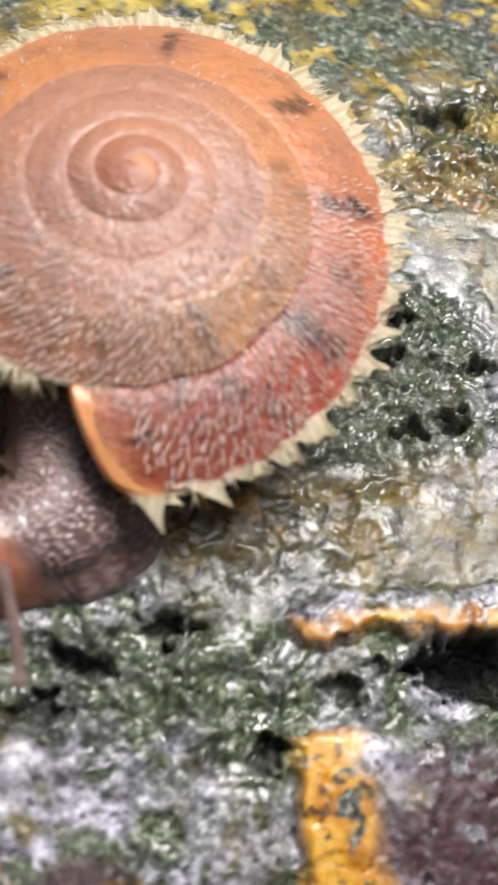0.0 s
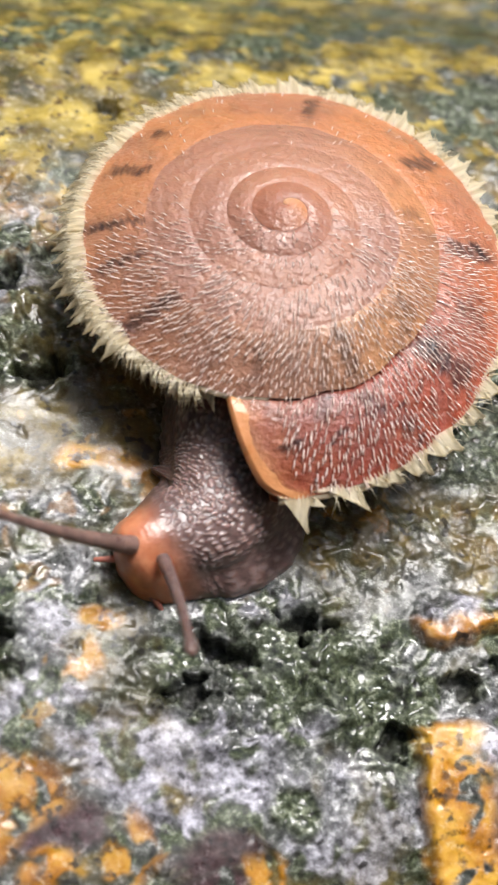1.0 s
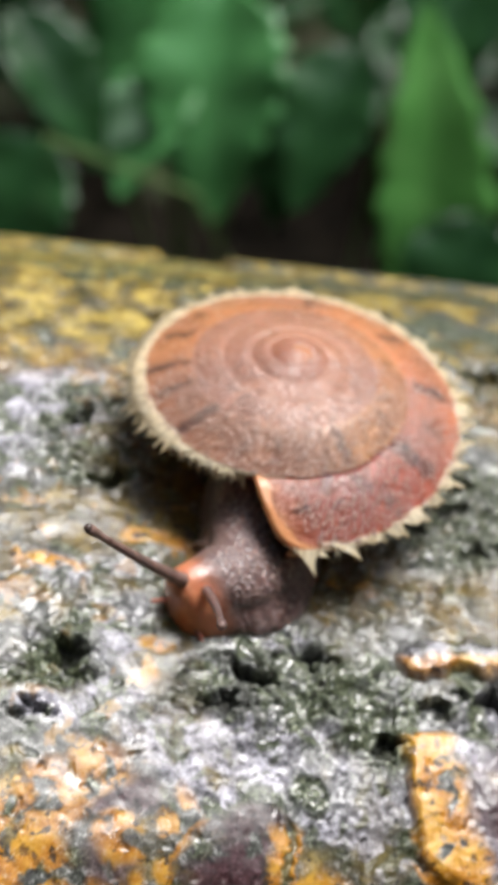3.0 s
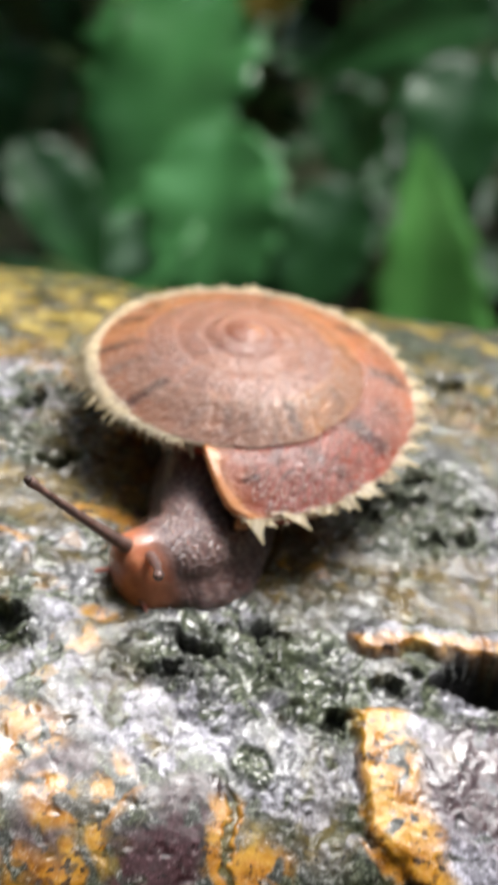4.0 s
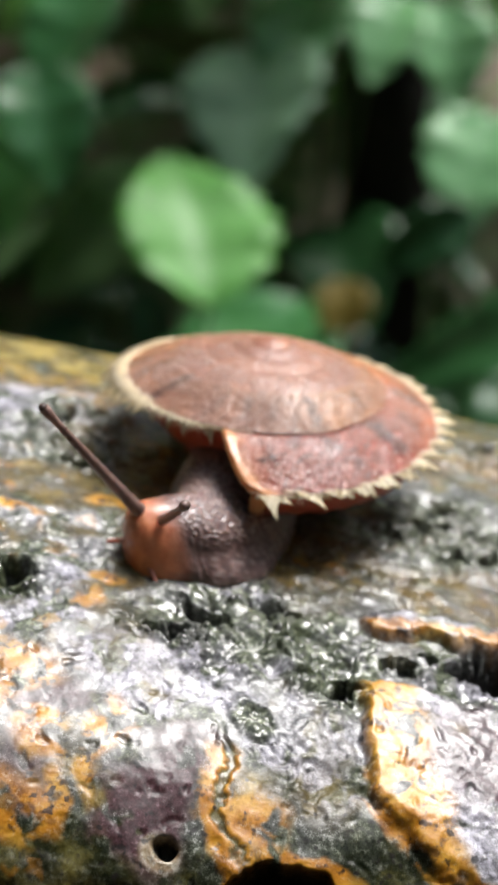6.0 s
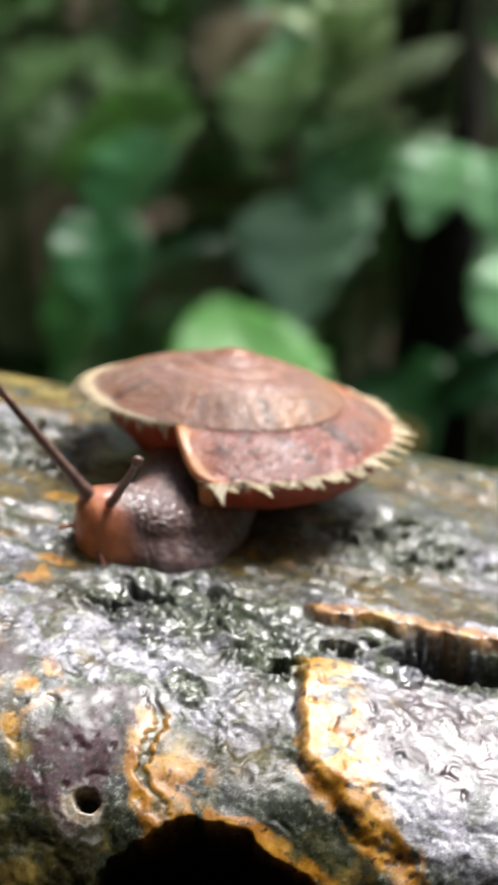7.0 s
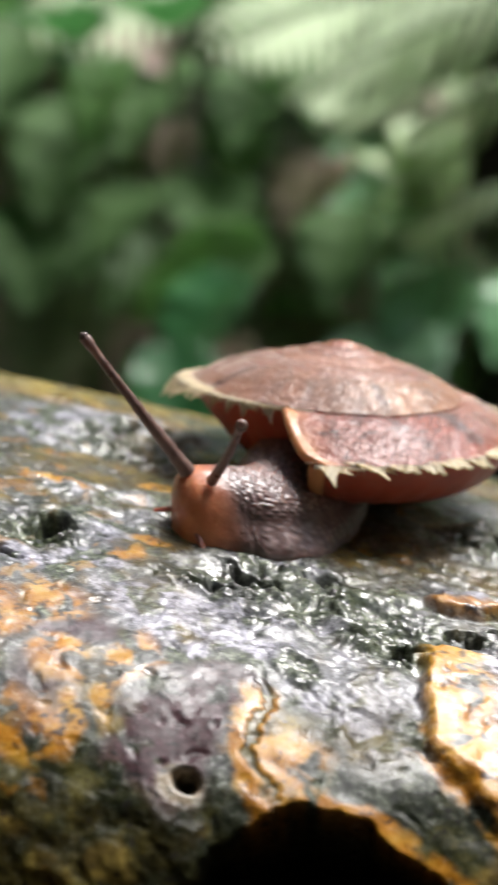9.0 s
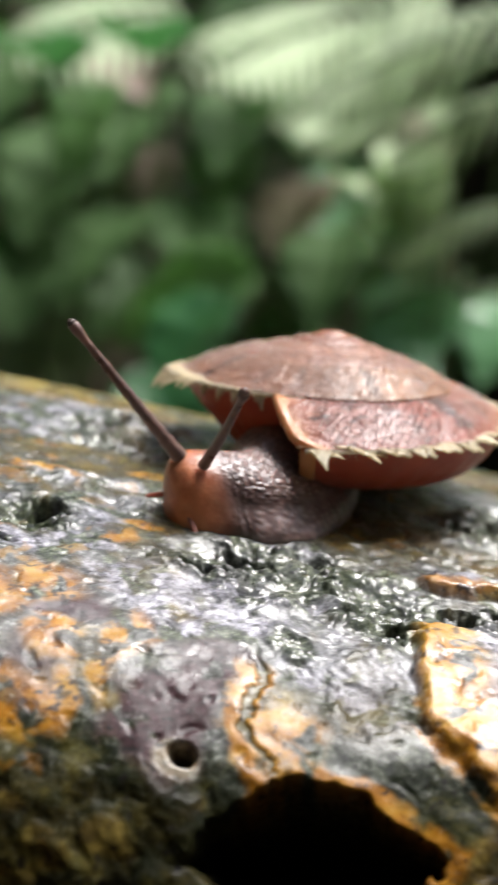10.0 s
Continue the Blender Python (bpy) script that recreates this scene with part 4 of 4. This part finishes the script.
def build_ground():
    c = np.r_[-np.geomspace(400, 1.3, 24), np.linspace(-1.2, 1.2, 80), np.geomspace(1.3, 400, 24)]
    xx, yy = np.meshgrid(c, np.r_[-np.geomspace(400, 1.3, 24), np.linspace(-1.2, 2.2, 110), np.geomspace(2.3, 400, 24)])
    z = ground_height(xx, yy) + 0.012 * layers(xx, yy, 0.12, 3, 2) * (np.hypot(xx, yy - 0.9) < 4) - 0.004
    return tagged(sheet("ground", np.stack([xx, yy, z], -1), SOIL), "forest floor, dark soil near the log and paler cover further off", "ground", kind="structure")


build_ground()


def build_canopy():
    """Unseen leafy crowns, added round and over the clearing to darken reflections, with one ragged opening to the sky.
    """
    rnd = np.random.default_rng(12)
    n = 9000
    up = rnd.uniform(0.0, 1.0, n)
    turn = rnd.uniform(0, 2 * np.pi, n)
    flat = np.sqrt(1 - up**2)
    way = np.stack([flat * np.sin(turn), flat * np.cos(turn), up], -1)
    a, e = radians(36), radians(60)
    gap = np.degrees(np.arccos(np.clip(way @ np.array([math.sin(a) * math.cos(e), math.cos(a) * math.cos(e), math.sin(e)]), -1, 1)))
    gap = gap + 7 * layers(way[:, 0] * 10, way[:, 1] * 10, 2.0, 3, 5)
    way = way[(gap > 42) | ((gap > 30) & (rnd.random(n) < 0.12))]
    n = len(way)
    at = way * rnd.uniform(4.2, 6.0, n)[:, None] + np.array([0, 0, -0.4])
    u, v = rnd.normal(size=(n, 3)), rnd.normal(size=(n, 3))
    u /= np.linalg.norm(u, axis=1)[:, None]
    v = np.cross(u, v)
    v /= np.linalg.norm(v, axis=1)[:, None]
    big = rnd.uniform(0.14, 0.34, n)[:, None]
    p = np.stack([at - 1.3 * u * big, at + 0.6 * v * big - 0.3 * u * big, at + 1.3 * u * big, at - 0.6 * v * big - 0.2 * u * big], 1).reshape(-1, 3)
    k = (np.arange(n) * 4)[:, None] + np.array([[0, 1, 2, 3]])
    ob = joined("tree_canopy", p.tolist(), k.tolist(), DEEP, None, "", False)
    return tagged(ob, "unseen dark green leafy crowns, added to block sky around one opening", "trees", kind="stuff")


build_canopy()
EYE_AT = Vector((0.002, -0.08, 0.045))


def leaf_mesh(name, material, length, width, droop=0.25, lobes=0.0):
    rows, cols = 36, 9
    g = np.zeros((rows, cols, 3))
    for i in range(rows):
        u = i / (rows - 1)
        w = width * (math.sin(math.pi * u**0.75) ** 0.8 + 0.02) * (1 + lobes * math.sin(u * 46))
        for j in range(cols):
            v = 2 * j / (cols - 1) - 1
            g[i, j] = (v * w / 2, length * u, 0.16 * abs(v) * w - droop * length * u * u + 0.02 * width * math.sin(u * 20) * abs(v))
    top, low = g.copy(), g.copy()
    low[..., 2] -= 0.0006
    ob = sheet(name, np.concatenate([top, low[:, ::-1]], 1), material, wrap=True)
    return ob


def place_at(yaw, pitch, far):
    """A point that far, in metres, seen from the lens's mean place at yaw to the right and pitch upwards, in degrees."""
    y, p = radians(yaw), radians(pitch)
    return EYE_AT + far * Vector((math.sin(y) * math.cos(p), math.cos(y) * math.cos(p), math.sin(p)))


def stalk(name, points, r, material, parent):
    cu = bpy.data.curves.new(name, "CURVE")
    cu.dimensions, cu.bevel_depth, cu.bevel_resolution = "3D", r, 1
    sp = cu.splines.new("POLY")
    sp.points.add(len(points) - 1)
    for k, p in enumerate(points):
        sp.points[k].co = (*p, 1)
    cu.materials.append(material)
    ob = new(name, cu)
    ob.parent = parent
    return ob


def plant(leaves, material_stem=STEM, label="leafy green forest plant", category="plant"):
    """leaves: (yaw, pitch, far, length, width, material, heading, tilt, roll); all grow from one root on the ground."""
    spots = [place_at(*l[:3]) for l in leaves]
    root = sum(spots, Vector()) / len(spots)
    root.z = float(ground_height(np.array(root.x), np.array(root.y + 0.06))) - 0.01
    root.y += 0.06
    thing = tagged(new("plant"), label, category, "plants beyond the log")
    thing.location = root
    for (yaw, pitch, far, length, width, material, heading, tilt, roll), at in zip(leaves, spots):
        ob = leaf_mesh("leaf", material, length, width, lobes=0.07)
        roll -= 45 if 50 < heading < 130 else 0
        ob.parent = thing
        turn = Matrix.Rotation(radians(heading), 4, "Z") @ Matrix.Rotation(radians(-0.75 * tilt), 4, "X") @ Matrix.Rotation(radians(roll), 4, "Y")
        m = Matrix.Translation(at - root) @ turn @ Matrix.Translation((0, -length / 2, 0))
        ob.matrix_local = m
        foot = m @ Vector((0, 0, 0))
        bend = Vector((foot.x * 0.5, foot.y * 0.5 + 0.02, foot.z * 0.75))
        stalk("stem", [(0, 0, 0), tuple(bend), tuple(foot)], 0.002, material_stem, thing)
    return thing


def filler_shapes():
    return [leaf_mesh("leaf", None, 1.0, w, d) for w, d in ((0.55, 0.2), (0.7, 0.3), (0.4, 0.35), (0.62, 0.12), (0.8, 0.22))]


FILL = [ob.data for ob in filler_shapes()]
for _me in FILL:
    for _ob in [o for o in bpy.data.objects if o.data is _me]:
        bpy.data.objects.remove(_ob)


def shrub(x, y, tall, n, size, materials, seed):
    """A low bush of broad leaves on thin stems, rooted at x, y."""
    rnd = random.Random(seed)
    root = Vector((x, y, float(ground_height(np.array(x), np.array(y))) - 0.01))
    thing = tagged(new("shrub"), "low broad-leaved forest shrub, its leaves toned dark or pale by distance", "shrub", "shrubs on the bank")
    thing.location = root
    for k in range(n):
        a = rnd.uniform(0, 2 * math.pi)
        out = rnd.uniform(0.02, 0.14)
        top = Vector((math.cos(a) * out, math.sin(a) * out, tall * rnd.uniform(0.35, 1.0)))
        ob = new("leaf", rnd.choice(FILL))
        ob.parent = thing
        big = size * rnd.uniform(0.7, 1.3)
        turn = Matrix.Rotation(a - math.pi / 2 + rnd.uniform(-0.5, 0.5), 4, "Z") @ Matrix.Rotation(radians(rnd.uniform(-45, 15)), 4, "X") @ Matrix.Rotation(radians(rnd.uniform(-25, 25)), 4, "Y")
        ob.matrix_local = Matrix.Translation(top) @ turn @ Matrix.Diagonal((big, big, big, 1))
        ob.material_slots[0].link = "OBJECT"
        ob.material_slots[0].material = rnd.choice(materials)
        stalk("stem", [(0, 0, 0), (top.x * 0.3, top.y * 0.3, top.z * 0.6), tuple(top)], 0.0016, STEM, thing)
    return thing


for _me in FILL:
    _me.materials.append(DEEP)

# large leaves that stand out beyond the log
plant([(-3.4, -22.4, 0.98, 0.14, 0.11, BRIGHT, 14, -52, 8), (-7.6, -23.0, 1.1, 0.15, 0.09, GLADE, 110, 35, 10), (-1.2, -29.6, 1.0, 0.19, 0.13, MIDG, 150, 30, 0)])
plant([(-0.8, -17.9, 1.15, 0.14, 0.12, SHEEN, 170, 28, 10), (-9.6, -18.5, 1.1, 0.1, 0.08, MIDG, 200, 50, 0), (-8.5, -15.2, 1.2, 0.12, 0.09, MIDG, 150, 40, 0)])
plant([(8.9, -20.0, 1.1, 0.11, 0.09, PALE, 160, 34, -10), (7.0, -23.1, 1.0, 0.08, 0.045, DEEP, 110, 30, 0), (9.0, -27.3, 1.0, 0.17, 0.08, DEEP, 60, 30, 20), (7.4, -15.6, 1.25, 0.09, 0.08, PALE, 190, 50, 0)])
plant([(0.9, -35.2, 0.92, 0.15, 0.1, MIDG, 170, 38, 10), (-3.9, -36.0, 0.93, 0.055, 0.035, SHEEN, 120, 24, 0), (-2.4, -36.0, 0.93, 0.1, 0.06, MIDG, 150, 22, 0), (-6.4, -34.2, 0.9, 0.11, 0.06, DEEP, 220, 40, 0), (6.5, -36.0, 0.9, 0.11, 0.07, DEEP, 150, 30, 0)])
plant([(12.6, -38.2, 0.85, 0.2, 0.075, SPEAR, -4, -95, 12), (14.2, -42.0, 0.8, 0.09, 0.07, DEEP, 150, 40, 0), (12.4, -30.9, 0.9, 0.12, 0.08, DEEP, 160, 30, 0), (-10.2, -38.9, 0.8, 0.1, 0.08, DEEP, 150, 40, 0)])
plant([(9.0, -27.6, 1.1, 0.2, 0.07, DEEP, 60, 25, 10), (12.4, -25.6, 1.1, 0.12, 0.07, DEEP, 90, 30, 0), (3.5, -26.2, 1.0, 0.05, 0.042, YELLOW, 170, 50, 0), (-8.4, -30.8, 1.0, 0.12, 0.09, DEEP, 150, 45, 0)])
plant([(1.0, -14.8, 1.2, 0.12, 0.09, PALE, 160, 34, -10), (4.7, -15.0, 1.15, 0.085, 0.065, PALE, 160, 34, -10), (-2.6, -12.4, 1.3, 0.12, 0.09, GLADE, 170, 34, 0), (6.6, -17.2, 1.35, 0.1, 0.06, SHEEN, 80, 20, 0), (-10.4, -20.1, 1.2, 0.13, 0.09, SPEAR, 150, 40, 0), (-8.6, -13.5, 1.35, 0.16, 0.1, SOFT, 95, 25, 0)])
plant([(-1.8, -11.4, 1.5, 0.12, 0.1, PALE, 175, 50, 0), (-2.0, -9.3, 1.55, 0.1, 0.08, PALE, 190, 55, 0), (-9.7, -8.3, 1.5, 0.07, 0.06, TAN, 180, 60, 0), (-8.5, -13.9, 1.4, 0.16, 0.07, OLIVE, 95, 25, 0), (1.4, -9.6, 1.6, 0.1, 0.08, TAN, 180, 60, 0)])
plant([(-5.4, -4.2, 1.5, 0.11, 0.1, SOFT, 170, 55, 0), (-14.2, -3.1, 1.3, 0.12, 0.1, PALE, 170, -40, 0), (-12.5, -6.0, 1.45, 0.12, 0.08, SOFT, 160, 45, 0), (-10.0, -2.6, 1.3, 0.12, 0.09, PALE, 180, -40, 0), (-6.8, -8.0, 1.5, 0.09, 0.08, SOFT, 180, 50, 0)])

plant([(-0.8, -8.6, 1.45, 0.11, 0.09, FERN, 170, -45, 0), (1.8, -7.6, 1.4, 0.13, 0.11, FERN, 190, -45, 0), (3.2, -6.0, 1.42, 0.12, 0.1, FERN, 175, -42, 0), (0.8, -11.0, 1.45, 0.1, 0.06, PALE, 150, 45, 0), (-2.0, -6.6, 1.45, 0.11, 0.09, FERN, 200, -45, 0)])

plant([(1.2, -9.0, 1.42, 0.12, 0.1, OLIVE, 170, 28, 0), (2.3, -11.4, 1.42, 0.1, 0.08, TAN, 150, 28, 0), (0.4, -12.6, 1.4, 0.12, 0.1, SOFT, 190, 28, 0), (2.2, -7.0, 1.5, 0.12, 0.09, TAN, 170, 26, 0)])
plant([(-14.0, -8.0, 1.45, 0.17, 0.13, GLADE, 170, 28, 0), (-12.4, -11.2, 1.4, 0.14, 0.11, GLADE, 150, 28, 0), (-15.6, -12.0, 1.4, 0.14, 0.11, GLADE, 190, 28, 0), (-10.8, -6.0, 1.5, 0.15, 0.12, GLADE, 170, 26, 0), (-16.0, -4.6, 1.45, 0.15, 0.12, GLADE, 180, 28, 0)])
plant([(-6.4, -6.2, 1.5, 0.13, 0.1, GLADE, 170, 28, 0), (-4.0, -9.8, 1.48, 0.12, 0.09, TAN, 160, 26, 0), (-8.2, -10.6, 1.45, 0.12, 0.1, GLADE, 190, 28, 0), (-3.2, -5.4, 1.52, 0.13, 0.1, GLADE, 170, 26, 0)])


def fern(yaw, pitch, far, length, heading, tilt, roll=-30):
    """A frond: a midrib with paired narrow leaflets."""
    at = place_at(yaw, pitch, far)
    root = Vector((at.x, at.y + 0.1, float(ground_height(np.array(at.x), np.array(at.y + 0.1))) - 0.01))
    thing = tagged(new("fern"), "pale green fern frond arching over the bank", "fern", "ferns on the bank")
    thing.location = root
    m = Matrix.Translation(at - root) @ Matrix.Rotation(radians(heading), 4, "Z") @ Matrix.Rotation(radians(tilt), 4, "X") @ Matrix.Rotation(radians(roll), 4, "Y")
    for k in range(11):
        u = k / 10
        for side in (-1, 1):
            ob = new("leaflet", FILL[2])
            ob.parent = thing
            big = 0.42 * length * (math.sin(math.pi * (0.18 + 0.8 * u)) ** 0.8)
            p = Vector((0, length * (u - 0.5), -0.25 * length * (u - 0.3) ** 2))
            ob.matrix_local = m @ Matrix.Translation(p) @ Matrix.Rotation(radians(-side * 68), 4, "Z") @ Matrix.Diagonal((big * 0.5, big, big, 1))
            ob.material_slots[0].link = "OBJECT"
            ob.material_slots[0].material = FERN
    ribs = [(0, 0, 0)] + [tuple(m @ Vector((0, length * (u - 0.5), -0.25 * length * (u - 0.3) ** 2))) for u in (0, 0.35, 0.7, 1)]
    stalk("midrib", ribs, 0.002, STEM, thing)
    return thing


fern(-0.5, -4.2, 1.1, 0.17, 112, -16, 38)
fern(1.7, -3.2, 1.18, 0.18, 118, -12, 34)
fern(2.2, -6.8, 1.3, 0.12, 105, -8, 34)
fern(-3.4, -2.8, 1.22, 0.16, 70, -14, 36)
fern(-1.4, -6.4, 1.26, 0.11, 110, -10, 34)
fern(-12.0, -2.4, 1.4, 0.18, 80, -10, 34)
fern(0.6, -1.8, 1.3, 0.17, 114, -12, 38)
fern(3.4, -8.4, 1.35, 0.14, 114, -12, 40)
fern(0.2, -9.6, 1.4, 0.13, 112, -14, 40)
fern(-0.6, -12.0, 1.4, 0.13, 108, -14, 40)
fern(3.6, -4.4, 1.25, 0.16, 118, -12, 36)
fern(3.0, -6.2, 1.2, 0.16, 116, -12, 38)
fern(2.4, -10.6, 1.2, 0.13, 116, -12, 38)
fern(1.0, -13.2, 1.22, 0.12, 112, -14, 38)
fern(3.0, -13.6, 1.24, 0.1, 116, -12, 38)
fern(-5.2, -3.2, 1.4, 0.17, 70, -12, 36)
fern(-2.0, -4.8, 1.32, 0.15, 108, -12, 36)

_rnd = random.Random(31)
for _k in range(58):
    _y = 0.92 + 1.6 * (_k / 58) ** 0.9
    _x = (_rnd.uniform(-1, 1)) * (0.19 + 0.27 * _y)
    # near leaves dark, far ones pale: shade and sunlight put into leaf colour
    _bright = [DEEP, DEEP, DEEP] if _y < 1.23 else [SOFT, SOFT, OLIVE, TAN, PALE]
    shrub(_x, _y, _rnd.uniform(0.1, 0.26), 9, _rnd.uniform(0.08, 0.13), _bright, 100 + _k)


for _k in range(34):
    _y = 1.7 + 1.1 * _k / 34
    # pale leaf colours stand in for sunlight on the upper bank
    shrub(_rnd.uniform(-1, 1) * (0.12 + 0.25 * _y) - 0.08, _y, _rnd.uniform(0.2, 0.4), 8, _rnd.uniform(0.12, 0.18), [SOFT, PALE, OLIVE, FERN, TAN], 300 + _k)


def trunk(yaw, far, wide, tall, lean):
    """A slender tree: its stem, leaning to -x, and three roots that grip the bank."""
    at = place_at(yaw, -8, far)
    z0 = float(ground_height(np.array(at.x), np.array(at.y))) - 0.03
    at.x += lean * (at.z - z0)
    tree = tagged(new("tree"), "dark slender tree trunk on the bank", "tree", "trees on the bank")
    tree.location = (at.x, at.y, z0)
    u, q = np.linspace(0, 1, 40), np.linspace(0, 2 * np.pi, 28, endpoint=False)
    uu, qq = np.meshgrid(u, q, indexing="ij")
    r = wide / 2 * (1.5 - 0.6 * uu**0.35) * (1 + 0.08 * layers(qq * 3, uu * 30, 1.0, 3, 7))
    sheet("trunk", np.stack([r * np.cos(qq) - lean * tall * uu, r * np.sin(qq), tall * uu], -1), BARK, tree, wrap=True)
    for turn in (0.3, 2.3, 4.4):
        out = wide * (0.3 + 1.6 * uu)
        r = wide * 0.28 * (1 - 0.85 * uu) * (1 + 0.1 * layers(qq * 2, uu * 6, 1.0, 2, 9))
        x = out * math.cos(turn) - r * np.cos(qq) * math.sin(turn)
        y = out * math.sin(turn) + r * np.cos(qq) * math.cos(turn)
        sheet("root", np.stack([x, y, 0.1 * (1 - uu) ** 1.5 + r * np.sin(qq) - 0.01 * uu], -1), BARK, tree, wrap=True)
    return tree


trunk(4.3, 1.3, 0.07, 2.2, 0.06)
trunk(-17.5, 1.9, 0.09, 2.2, 0.02)


def motions():
    walk(STALK_LEFT, [(0.0, aimed((-8.3, -10.4, 5.4), (-14.1, -11.2, 14.8))), (2.2, aimed((-8.3, -10.4, 5.4), (-14.1, -11.3, 14.8))), (3.5, aimed((-8.3, -10.4, 5.4), (-14.0, -12.7, 14.9))), (5.5, aimed((-8.3, -10.4, 5.4), (-13.9, -12.9, 15.0))),
                      (7.5, aimed((-8.3, -10.4, 5.4), (-13.7, -12.2, 14.5))), (10.0, aimed((-8.3, -10.4, 5.4), (-14.1, -12.1, 14.1)))])
    root = (-6.7, -11.2, 5.2)
    walk(STALK_RIGHT, [(0.0, aimed(root, (-5.0, -17.4, 11.6))), (2.0, aimed(root, (-5.4, -17.5, 11.3))), (3.5, aimed(root, (-6.0, -17.7, 11.4))), (5.5, aimed(root, (-5.3, -18.0, 10.9))), (7.2, aimed(root, (-3.7, -17.0, 11.7))),
                       (8.0, aimed(root, (-3.8, -17.1, 11.8))), (8.6, aimed(root, (-4.1, -17.5, 11.3))), (9.0, aimed(root, (-4.0, -17.4, 11.3))), (10.0, aimed(root, (-3.4, -16.6, 11.8)))])


motions()
